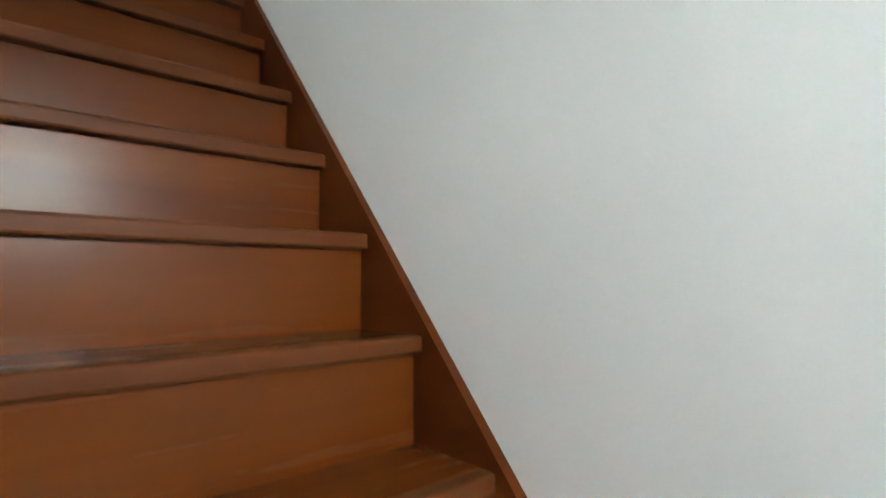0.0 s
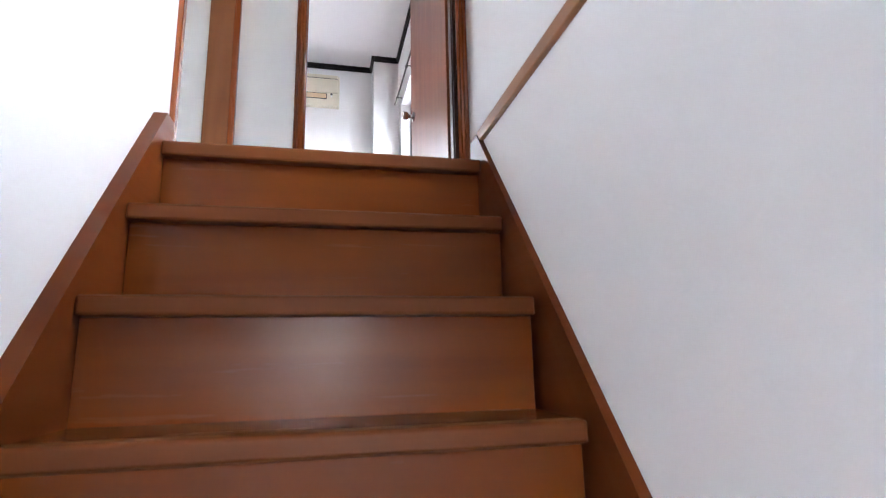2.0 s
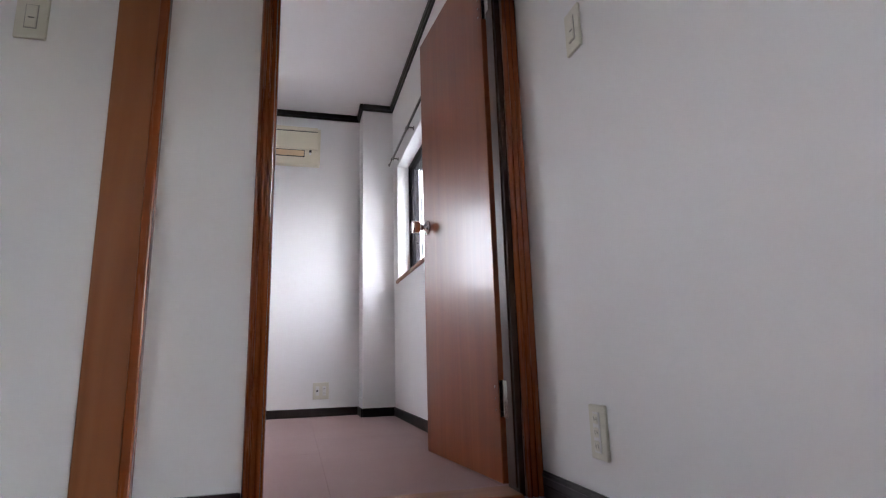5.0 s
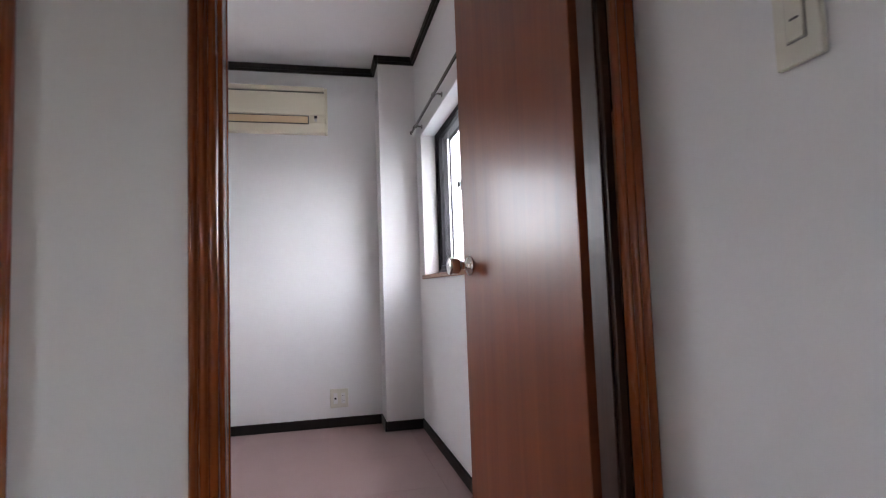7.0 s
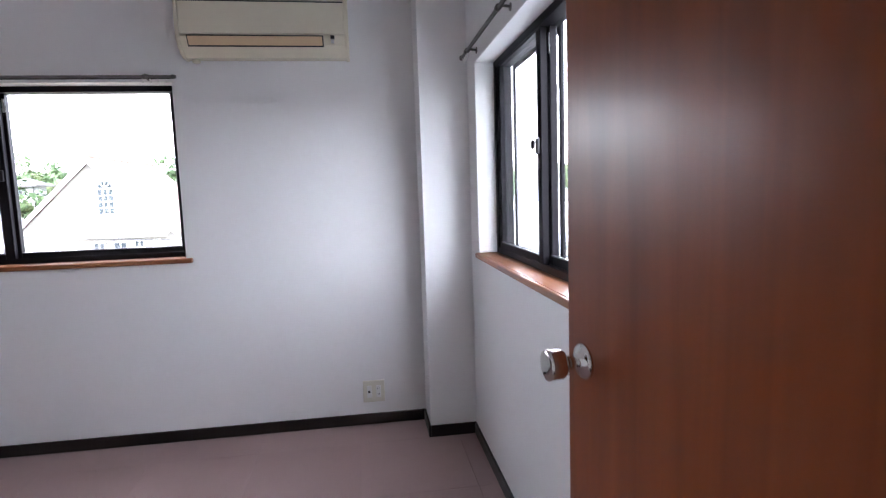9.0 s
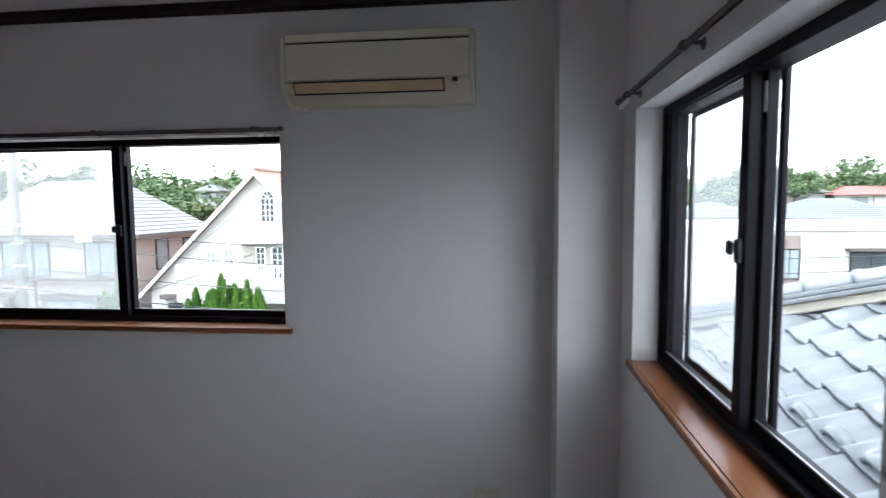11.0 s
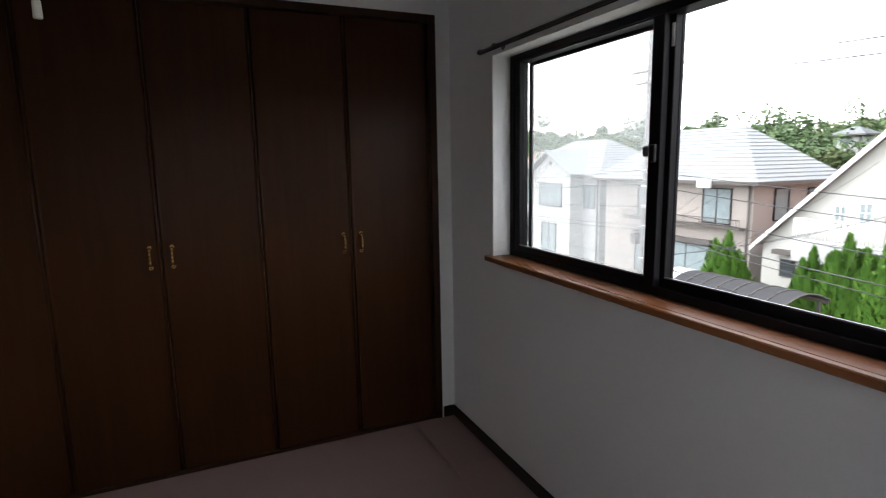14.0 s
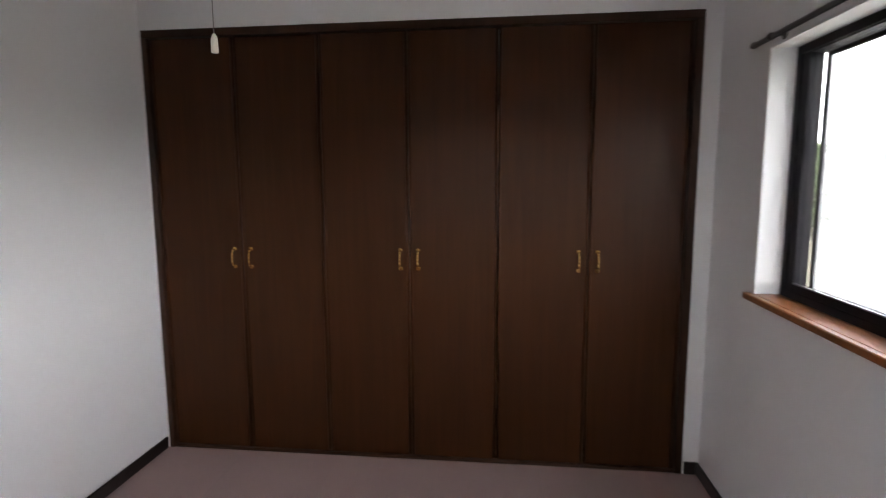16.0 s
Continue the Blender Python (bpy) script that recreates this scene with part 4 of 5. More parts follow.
def railing(parent, a, b, z0, z1, mat, n, r=0.02, name="balcony"):
    """A balcony balustrade from a to b (x, y)."""
    p = part(name, cyl(bmesh.new(), (*a, z1), (*b, z1), r * 1.6, n=8), mat, parent)
    part("bottom_rail", cyl(bmesh.new(), (*a, z0), (*b, z0), r * 1.4, n=8), mat, p)
    for i in range(n + 1):
        t = i / n
        x, y = a[0] + (b[0] - a[0]) * t, a[1] + (b[1] - a[1]) * t
        bm = bmesh.new()
        cyl(bm, (x, y, z0), (x, y, z1), r * (1.5 if i % 6 == 0 else 0.8), n=6)
        part("baluster", bm, mat, p)
    return p


def gable_house():
    h = thing("gable_house", "white rendered house with a steep gable, pink tiled roof and balcony", "house")
    y, back = 31.5, 40.5
    ax, az, lx, lz, rx, rz = -14.95, 3.70, -22.5, -3.73, -10.9, -0.25
    wallb = bmesh.new()
    prism(wallb, [(lx + 0.35, -7.62), (rx - 0.3, -7.62), (rx - 0.3, rz + 0.1), (ax, az - 0.2), (lx + 0.35, lz + 0.2)], "y", y, back)
    part("wall", wallb, CREAM_WALL, h)
    for sx, ex, ez, nm in ((-1, lx - 0.15, lz - 0.15, "roof"), (1, rx + 0.35, rz - 0.35, "roof")):
        bm = bmesh.new()
        n = 22
        for i in range(n):
            a, b = i / n, (i + 1) / n
            xa, za, xb, zb = ax + (ex - ax) * a, az + (ez - az) * a, ax + (ex - ax) * b, az + (ez - az) * b
            prism(bm, [(xa, za + 0.02), (xb, zb + 0.05), (xb, zb - 0.01), (xa, za - 0.04)], "y", y - 0.45, back + 0.4)
        part(nm, bm, PINK_TILE, h, "pink clay tiled roof slope")
        bb = bmesh.new()
        prism(bb, [(ax, az + 0.0), (ex, ez + 0.0), (ex, ez - 0.26), (ax, az - 0.34)], "y", y - 0.50, y - 0.452)
        part("bargeboard", bb, WHITE_PAINT, h)
    rid = bmesh.new()
    k = 0
    yy = y - 0.5
    while yy < back:
        cyl(rid, (ax, yy, az + 0.06), (ax, yy + 0.46, az + 0.06), 0.13, 0.12, n=10)
        yy += 0.45
    part("ridge_cap", rid, PINK_TILE, h)
    house_window(h, -14.75, -13.95, y, 0.60, 1.95, (3, 4), WINDOW_DARK, WHITE_PAINT, fw=0.07, arch=True)
    # recess with french door and windows; a darker flat panel paints its shade
    part("recess_back", bx(-16.1, rx - 0.35, y - 0.012, y - 0.001, -2.9, -0.72), plain("shaded_render", (0.24, 0.225, 0.195), 0.85), h)
    part("lintel", bx(-16.15, rx - 0.3, y - 0.5, y - 0.013, -0.72, -0.55, 0.01), CREAM_WALL, h)
    house_window(h, -14.15, -13.50, y, -2.85, -1.0, (2, 5), WINDOW_DARK, WHITE_PAINT, fw=0.06)
    house_window(h, -15.15, -14.65, y, -2.35, -1.0, (2, 4), WINDOW_DARK, WHITE_PAINT, fw=0.06)
    house_window(h, -13.05, -12.6, y, -2.35, -0.95, (2, 4), WINDOW_DARK, WHITE_PAINT, fw=0.06)
    house_window(h, -12.1, -11.75, y, -2.35, -0.95, (2, 4), WINDOW_PALE, WHITE_PAINT, fw=0.06)
    house_window(h, -18.35, -17.85, y, -2.4, -1.3, (2, 3), WINDOW_PALE, WHITE_PAINT, fw=0.06)
    house_window(h, -17.2, -16.65, y, -2.4, -1.1, (2, 3), WINDOW_PALE, WHITE_PAINT, fw=0.06)
    part("balcony_floor", bx(-19.6, rx, y - 1.4, y - 0.001, -4.2, -3.12, 0.03), WHITE_WALL, h)
    railing(h, (-19.55, y - 1.35), (rx - 0.05, y - 1.35), -3.05, -1.95, WHITE_PAINT, 54, 0.032)
    railing(h, (-19.55, y - 1.35), (-19.55, y - 0.1), -3.05, -1.95, WHITE_PAINT, 8)
    house_window(h, -13.5, -12.6, y, -6.6, -4.75, (2, 1), WINDOW_DARK, EAVE)
    part("porch", bx(-21.3, -19.9, y - 0.5, y - 0.01, -4.15, -3.9), EAVE, h)
    house_window(h, -21.0, -20.2, y, -5.4, -4.5, (1, 3), WINDOW_DARK, EAVE)
    h.matrix_basis = FRONT_LOT
    return h


# the white house stands on the front lot
EYE = Vector((-0.9, 1.4, 1.4))
FRONT_LOT = Matrix.Translation(EYE) @ Matrix.Scale(0.73, 4) @ Matrix.Translation(-EYE)
gable_house()


def hip_house(name, label, x0, x1, y0, y1, eave, roof_h, wall_mat, wins, side_wins, balc, roof_mat=SLATE, roof_label="pale weathered slate hipped roof"):
    h = thing(name, label, "house")
    part("wall", bx(x0, x1, y0, y1, GZ, eave), wall_mat, h)
    part("roof", hip_roof(bmesh.new(), x0 - 0.6, x1 + 0.6, y0 - 0.6, y1 + 0.6, eave, roof_h, 15, 0.05), roof_mat, h, roof_label)
    ea = bmesh.new()
    for q in ((x0 - 0.62, x1 + 0.62, y0 - 0.66, y0 - 0.58), (x1 + 0.58, x1 + 0.66, y0 - 0.62, y1 + 0.62), (x0 - 0.66, x0 - 0.58, y0 - 0.62, y1 + 0.62)):
        box(ea, *q, eave - 0.12, eave + 0.03)
    part("gutter", ea, EAVE, h, "dark eaves gutter")
    part("floor_band", bx(x0 - 0.02, x1 + 0.02, y0 - 0.03, y1 + 0.02, -2.42, -2.25), wall_mat, h)
    for w in wins:
        house_window(h, w[0], w[1], y0, w[2], w[3], (w[4], 1), WINDOW_PALE)
        if len(w) > 5:
            part("shutter_box", bx(w[0] - 0.12, w[1] + 0.12, y0 - 0.22, y0 - 0.001, w[3] + 0.05, w[3] + 0.32, 0.02), EAVE, h, "dark rolling shutter box")
    for w in side_wins:
        house_window(h, w[0], w[1], x1, w[2], w[3], (w[4], 1), WINDOW_PALE, face="+x")
    for b in balc:
        part("balcony_floor", bx(b[0], b[1], y0 - 0.55, y0 - 0.001, b[2] - 0.08, b[2]), EAVE, h)
        railing(h, (b[0] + 0.03, y0 - 0.52), (b[1] - 0.03, y0 - 0.52), b[2] + 0.05, b[2] + 0.36, EAVE, int((b[1] - b[0]) * 7), 0.014)
    for x in (x1 - 0.15, x0 + (x1 - x0) * 0.45):
        p = bmesh.new()
        cyl(p, (x, y0 - 0.08, GZ), (x, y0 - 0.08, eave - 0.1), 0.05, n=8)
        part("downpipe", p, EAVE, h)
    return h


hh = hip_house("hip_house", "beige two-storey house with a pale slate hipped roof", -27.0, -17.4, 23.9, 29.3, 0.22, 2.65, PINK_WALL,
               [(-24.3, -21.9, -1.75, -0.15, 2), (-20.0, -18.5, -1.75, -0.15, 2), (-22.3, -19.5, -4.85, -2.95, 2, 1), (-24.4, -23.2, -4.85, -2.95, 2, 1)],
               [(25.3, 26.2, -1.55, -0.15, 1), (27.6, 28.2, -1.5, -0.2, 1)], [(-25.0, -17.6, -1.85)])
part("wall_lamp", bx(-19.75, -19.05, 23.02, 23.22, -0.08, 0.36, 0.03), WHITE_PAINT, hh, "white box lamp under the eaves")
dish = bmesh.new()
for dz in (0.35, 0.55, 0.75):
    cyl(dish, (-22.1, 26.6, 2.85 + dz), (-21.3, 26.6, 2.85 + dz), 0.02, n=6)
cyl(dish, (-21.7, 26.6, 2.8), (-21.7, 26.6, 3.9), 0.03, n=6)
part("roof_aerial", dish, CONCRETE, hh)

g2 = hip_house("neighbour_house", "white two-storey house with a slate roof and a gabled bay", -38.5, -28.3, 24.5, 31.0, 0.30, 2.4, WHITE_WALL,
               [(-37.4, -36.3, -1.75, -0.35, 2), (-29.8, -28.8, -1.75, -0.35, 2), (-36.5, -34.5, -4.85, -2.95, 2, 1)], [(26.0, 27.5, -1.7, -0.3, 2)], [])
gb = bmesh.new()
prism(gb, [(-34.2, GZ), (-29.9, GZ), (-29.9, 0.55), (-32.05, 1.75), (-34.2, 0.55)], "y", 23.4, 26.5)
part("bay_wall", gb, WHITE_WALL, g2)
for sx in (-1, 1):
    bm = bmesh.new()
    prism(bm, [(-32.05, 2.0), (-32.05 + sx * 2.75, 0.45), (-32.05 + sx * 2.75, 0.28), (-32.05, 1.82)], "y", 22.9, 28)
    part("bay_roof", bm, SLATE, g2)
house_window(g2, -33.3, -30.8, 23.4, -1.75, -0.25, (3, 1), WINDOW_PALE, SASH)
house_window(g2, -33.0, -31.4, 23.4, -4.85, -3.0, (2, 1), WINDOW_PALE, SASH)
vent = bmesh.new()
cyl(vent, (-32.05, 23.42, 1.15), (-32.05, 23.36, 1.15), 0.16, n=14)
part("gable_vent", vent, EAVE, g2)

hip_house("far_house", "cream house with a salmon pink tiled roof beyond the lane", -52, -42, 30, 37, 0.1, 2.0, CREAM_WALL, [(-50, -48, -1.8, -0.4, 2), (-46, -44, -1.8, -0.4, 2)], [], [], PINK_TILE, "salmon pink tiled hipped roof")


def flat_house():
    h = thing("flat_house", "white rendered house with a flat parapet roof and a brick panel", "house")
    y = 32.5
    part("wall", bx(9.0, 26.0, y, y + 9, GZ, -0.15), WHITE_WALL, h)
    part("parapet", bx(8.85, 26.15, y - 0.15, y + 9.1, -0.15, 0.22, 0.03), WHITE_PAINT, h)
    part("brick_panel", bx(14.2, 16.1, y - 0.06, y - 0.001, GZ, -0.4), PINK_BRICK, h, "pinkish brick-tiled panel")
    house_window(h, 15.0, 16.0, y - 0.06, -2.8, -1.2, (2, 1), WINDOW_PALE)
    part("recess", bx(18.1, 24.5, y - 0.02, y - 0.001, -2.6, -0.9), plain("recess_shade", (0.35, 0.35, 0.33), 0.8), h)
    house_window(h, 18.7, 20.8, y - 0.02, -2.9, -1.35, (2, 1), WINDOW_DARK)
    house_window(h, 21.3, 23.6, y - 0.02, -2.9, -1.35, (2, 1), WINDOW_DARK)
    part("awning", bx(18.4, 24.2, y - 0.5, y - 0.02, -1.25, -1.1), EAVE, h)
    for x0, x1, yy, e, r in ((13, 21, 45, 0.25, 1.3), (22, 33, 47, 0.1, 1.6)):
        part("rear_roof", hip_roof(bmesh.new(), x0, x1, yy, yy + 8, e, r, 10, 0.04), BLUE_SLATE, h)
        part("rear_wall", bx(x0 + 0.6, x1 - 0.6, yy + 0.6, yy + 7.4, GZ, e), WHITE_WALL, h)
    return h


flat_house()
hip_house("hill_house", "small pale house with a grey roof on the wooded hill", -36.6, -34.2, 62, 64, 3.3, 0.8, WHITE_WALL, [(-36.2, -35.2, 2.4, 3.0, 2)], [], [])
hip_house("hill_house", "pale house with a grey roof on the hill", 39.4, 44.6, 82, 87, 2.7, 1.2, WHITE_WALL, [(40.4, 42, 1.3, 2.3, 2)], [], [])
hip_house("hill_house", "long house with a faded red roof on the hill", 45.8, 57, 82, 88, 2.3, 1.3, CREAM_WALL, [(48, 50, 0.9, 1.9, 2)], [], [], plain("faded_red_roof", (0.34, 0.13, 0.12), 0.7), "faded red hipped roof")


def leaf_cloud(verts, faces, centre, rad, n, size, rng, squash=0.8, shell=0.55):
    """Small tilted leaf sprays scattered in an uneven clump."""
    cx, cy, cz = centre
    for _ in range(n):
        d = Vector((rng.gauss(0, 1), rng.gauss(0, 1), rng.gauss(0, 1))).normalized()
        r = rad * (shell + (1 - shell) * rng.random()) * (0.8 + 0.35 * noise.noise(d * 2.1 + Vector(centre)))
        p = Vector((cx + d.x * r, cy + d.y * r, cz + d.z * r * squash))
        t = Vector((rng.gauss(0, 1), rng.gauss(0, 1), rng.gauss(0, 1))).normalized()
        u = t.cross(d if abs(t.dot(d)) < 0.9 else Vector((0, 0, 1))).normalized()
        s = size * (0.6 + 0.8 * rng.random())
        k = len(verts)
        verts += [p - u * s, p + t * s * 0.6, p + u * s, p - t * s * 0.5]
        faces.append((k, k + 1, k + 2, k + 3))


def leaf_mesh(name, verts, faces, mat):
    me = bpy.data.meshes.new(name)
    me.from_pydata([tuple(v) for v in verts], [], faces)
    me.materials.append(mat)
    return me


def tree(x, y, z, height, rad, mat, seed, label, n=900, leaf=0.22):
    rng = random.Random(seed)
    t = thing("tree", label, "tree", "trees beyond the houses")
    tr = bmesh.new()
    cyl(tr, (x, y, z - 0.5), (x + 0.1, y, z + height * 0.55), rad * 0.10, rad * 0.05, n=8)
    verts, faces = [], []
    for i in range(9):
        a, k = rng.random() * 6.28, 0.35 + 0.5 * rng.random()
        c = (x + math.cos(a) * rad * k, y + math.sin(a) * rad * k, z + height * (0.5 + 0.42 * rng.random() * (1.15 - k)))
        cyl(tr, (x, y, z + height * 0.38), c, rad * 0.04, rad * 0.015, n=6)
        leaf_cloud(verts, faces, c, rad * (0.36 + 0.22 * rng.random()), n // 9, leaf, rng, 0.75)
    part("trunk", tr, BARK, t)
    cr = new("crown", leaf_mesh("crown", verts, faces, mat))
    cr.parent = t
    return t


def conifer(x, y, h, r, seed, label):
    """A clipped conifer: feathery upright sprays round a cone, with several tips."""
    rng = random.Random(seed)
    t = thing("conifer", label, "conifer", "garden conifers")
    tr = bmesh.new()
    cyl(tr, (x, y, GZ - 0.1), (x, y, GZ + h * 0.8), 0.09, 0.03, n=8)
    part("trunk", tr, BARK, t)
    verts, faces = [], []
    tips = [(0, 0, 1.0)] + [(math.cos(a) * r * 0.5, math.sin(a) * r * 0.5, 0.66 + 0.26 * rng.random()) for a in (0.2, 0.8, 1.4, 2.0, 2.7, 3.3, 3.9, 4.5, 5.1, 5.8)]
    for dx, dy, k in tips:
        hh, rr = h * k, r * (0.46 if (dx or dy) else 0.52)
        for _ in range(750):
            u = rng.random() ** 0.75
            a = rng.random() * 6.283
            bulge = rr * (1 - u) ** 0.75 * (0.82 + 0.25 * noise.noise(Vector((a * 1.3 + seed, u * 9, k * 7))) + 0.12 * rng.random())
            p = Vector((x + dx * (1 - u * 0.4) + math.cos(a) * bulge, y + dy * (1 - u * 0.4) + math.sin(a) * bulge, GZ + 0.15 + hh * u))
            out = Vector((math.cos(a) * 0.45, math.sin(a) * 0.45, 1.0 + 0.3 * rng.random())).normalized()
            sd = Vector((-math.sin(a), math.cos(a), rng.uniform(-0.4, 0.4))).normalized()
            s = 0.07 + 0.08 * rng.random()
            q = len(verts)
            verts += [p - sd * s * 0.45, p + out * s * 1.7, p + sd * s * 0.45, p - out * s * 0.6]
            faces.append((q, q + 1, q + 2, q + 3))
    cr = new("crown", leaf_mesh("crown", verts, faces, CONIFER))
    cr.parent = t
    return t


conifer(-11.6, 20.8, 3.75, 1.6, 1, "bright green feathery conifer in front of the white house")
conifer(-10.6, 20.9, 3.5, 1.4, 2, "bright green feathery conifer beside its taller neighbour")
conifer(-12.6, 20.6, 3.2, 1.3, 3, "low bright green conifer at the end of the row")
conifer(-15.9, 20.6, 3.4, 1.6, 4, "rounded green conifer beside the beige house")


def far_woods():
    rng = random.Random(9)
    for seed, (mat, nm, lab) in enumerate(((BROADLEAF, "woods", "dense green woods along the far hill"), (OLIVE, "woods", "lighter olive green trees along the far hill"))):
        verts, faces = [], []
        for i in range(420):
            a = math.radians(rng.uniform(-78, 52))
            d = rng.uniform(58, 125)
            x, y = math.sin(a) * d, math.cos(a) * d
            r = math.hypot(x, y - 1)
            z = GZ + 15.5 * (1 - math.exp(-(r - 48) / 60)) * 0.72
            s = rng.uniform(1.6, 3.4) * (1.25 if seed == 0 else 0.9)
            if -33.2 < math.degrees(a) < -29.8 and d < 80:
                continue
            if 21 < math.degrees(a) < 38 and d < 96:
                continue
            for k in range(4):
                leaf_cloud(verts, faces, (x + rng.uniform(-s, s) * 0.7, y + rng.uniform(-s, s) * 0.7, z + s * (0.4 + 0.45 * k * rng.random())), s * rng.uniform(0.5, 0.8), 110, 0.32, rng, 0.8)
        tagged(new(nm, leaf_mesh(nm, verts, faces, mat)), lab, "woods", "", "stuff")


far_woods()
tree(-40.9, 44.9, -3.1, 8.4, 2.7, BROADLEAF, 21, "tall dark green tree above the roofs", 2600, 0.2)
tree(-36.6, 48.5, -3.1, 8.9, 2.4, BROADLEAF, 22, "broad dark green tree behind the slate roof", 2600, 0.2)
tree(-45.2, 41.2, -3.1, 8.0, 2.6, OLIVE, 23, "olive green tree behind the houses", 2200, 0.2)
tree(39.8, 80.8, -1.0, 7.9, 3.4, BROADLEAF, 24, "wide dark pine-like tree on the hill", 2600, 0.22)
tree(28, 70, -2.5, 6.5, 3.0, OLIVE, 25, "pale green tree below the hill houses", 900, 0.3)
tree(-32.6, 55, -3.2, 6.4, 2.3, OLIVE, 27, "rounded olive tree below the hill house", 1800, 0.2)
tree(-8.7, 20.6, GZ, 2.6, 1.0, OLIVE, 26, "small loose shrub beside the white house", 900, 0.09)


# ---- street: pole, cables, carport, car ----
PX, PY = -15.95, 16.2


def utility_pole():
    p = thing("utility_pole", "grey concrete utility pole with crossarms and insulators", "utility pole")
    bm = bmesh.new()
    cyl(bm, (PX, PY, GZ - 0.2), (PX, PY, 7.2), 0.165, 0.105, n=16)
    part("shaft", bm, CONCRETE, p)
    for z, w in ((6.35, 0.9), (4.35, 0.75), (3.95, 0.6)):
        arm = bmesh.new()
        box(arm, PX - w, PX + w, PY - 0.16, PY - 0.09, z - 0.04, z + 0.04)
        a = part("crossarm", arm, CONCRETE, p)
        for k in range(4):
            u = PX - w + 0.08 + (2 * w - 0.16) * k / 3
            part("insulator", lathe(bmesh.new(), (u, PY - 0.125, z + 0.04), (0, 0, 1), [(0, 0.02), (0.05, 0.022), (0.055, 0.055), (0.09, 0.05), (0.1, 0.03), (0.14, 0.035), (0.16, 0.015)], 12), WHITE_PAINT, a)
    tr = lathe(bmesh.new(), (PX + 0.42, PY - 0.1, 6.55), (0, 0, 1), [(0, 0.2), (0.03, 0.22), (0.62, 0.22), (0.66, 0.18), (0.7, 0.05)], 18)
    part("transformer", tr, CONCRETE, p)
    for z in [GZ + 1.4 + 0.45 * k for k in range(20)]:
        st = bmesh.new()
        cyl(st, (PX - 0.30, PY - 0.02, z), (PX + 0.30, PY - 0.02, z), 0.012, n=6)
        part("step_bolt", st, CONCRETE, p)
    for z in (0.9, 0.35, -0.4, -1.1, -2.3):
        c = bmesh.new()
        cyl(c, (PX, PY, z), (PX, PY, z + 0.08), 0.165, 0.165, n=16)
        part("band_clamp", c, WHITE_PAINT, p)
    bx2 = bx(PX - 0.45, PX - 0.2, PY - 0.25, PY - 0.02, -1.75, -1.35, 0.02)
    part("junction_box", bx2, EAVE, p)
    return p


utility_pole()


def cable(label, a, b, sag, r=0.011):
    bm = bmesh.new()
    a, b = Vector(a), Vector(b)
    prev = None
    for i in range(17):
        t = i / 16
        q = a.lerp(b, t) - Vector((0, 0, sag * 4 * t * (1 - t)))
        if prev is not None:
            cyl(bm, prev, q, r, n=5)
        prev = q
    return tagged(part("overhead_cable", bm, WIRE), label, "cable", "overhead cables")


LAB = "thin black overhead cable strung from the utility pole"
for dz, y2, z2, sag in ((6.5, 17.5, 6.0, 0.6), (4.5, 17.5, 4.0, 0.5), (4.05, 17.5, 3.6, 0.4)):
    for o in (-0.5, 0.0, 0.5):
        cable(LAB, (PX + o, PY - 0.125, dz), (PX + 34 + o, y2 + o, z2), sag, 0.007)
        cable(LAB, (PX + o, PY - 0.125, dz), (PX - 40, PY + 6 + o, z2 + 0.5), sag, 0.007)
for k, (za, zb) in enumerate(((0.95, -0.35), (0.45, -0.75), (-0.35, -1.35), (-1.05, -1.75), (-1.2, -2.05), (-2.25, -2.6))):
    cable(LAB, (PX, PY - 0.17, za), (PX + 30, PY + 4.5 - k * 0.3, zb), 0.55 + 0.12 * k, 0.014 + 0.005 * (k == 3))
    cable(LAB, (PX, PY - 0.17, za), (PX - 34, PY + 3, zb + 0.8), 0.5, 0.014)
for zb, xb in ((-0.1, -18.5), (0.1, -19.5)):
    cable(LAB, (PX, PY, -1.1), (xb, 23.6, zb), 0.25, 0.008)
for xb, zb in ((-11.6, 0.2), (-12.5, -0.2), (-16.4, 1.0)):
    cable(LAB, (PX + 0.1, PY, -2.2 if xb > -13 else -3.2), FRONT_LOT @ Vector((xb, 31.2, zb)), 0.35, 0.008)


def carport():
    c = thing("carport", "dark grey arched polycarbonate carport roof on posts", "carport")
    x0, x1, y0, y1, zt = -15.5, -11.2, 17.0, 19.3, GZ + 2.05
    n = 7
    for i in range(n):
        a, b = x0 + (x1 - x0) * i / n, x0 + (x1 - x0) * (i + 1) / n
        pts = []
        for k in range(9):
            t = k / 8
            pts.append((y0 + (y1 - y0) * t, zt - 0.1 + 0.42 * math.sin(math.pi * (0.08 + 0.84 * t))))
        prof = pts + [(p[0], p[1] - 0.012) for p in reversed(pts)]
        part("roof_sheet", prism(bmesh.new(), prof, "x", a + 0.02, b - 0.02), plain("smoked_sheet", (0.040, 0.040, 0.043), 0.7, spec=0.15) if i == 0 else bpy.data.materials["smoked_sheet"], c)
        rb = bmesh.new()
        for p, q in zip(pts, pts[1:]):
            cyl(rb, (b, p[0], p[1] + 0.01), (b, q[0], q[1] + 0.01), 0.028, n=6)
        part("rib", rb, EAVE, c)
    for y in (y0, y1):
        part("beam", bx(x0, x1, y - 0.04, y + 0.04, zt - 0.12, zt + 0.02), EAVE, c)
    for x in (x0 + 0.3, x1 - 0.3):
        part("post", bx(x - 0.05, x + 0.05, y1 - 0.05, y1 + 0.05, GZ, zt - 0.1), EAVE, c)
    return c


carport()


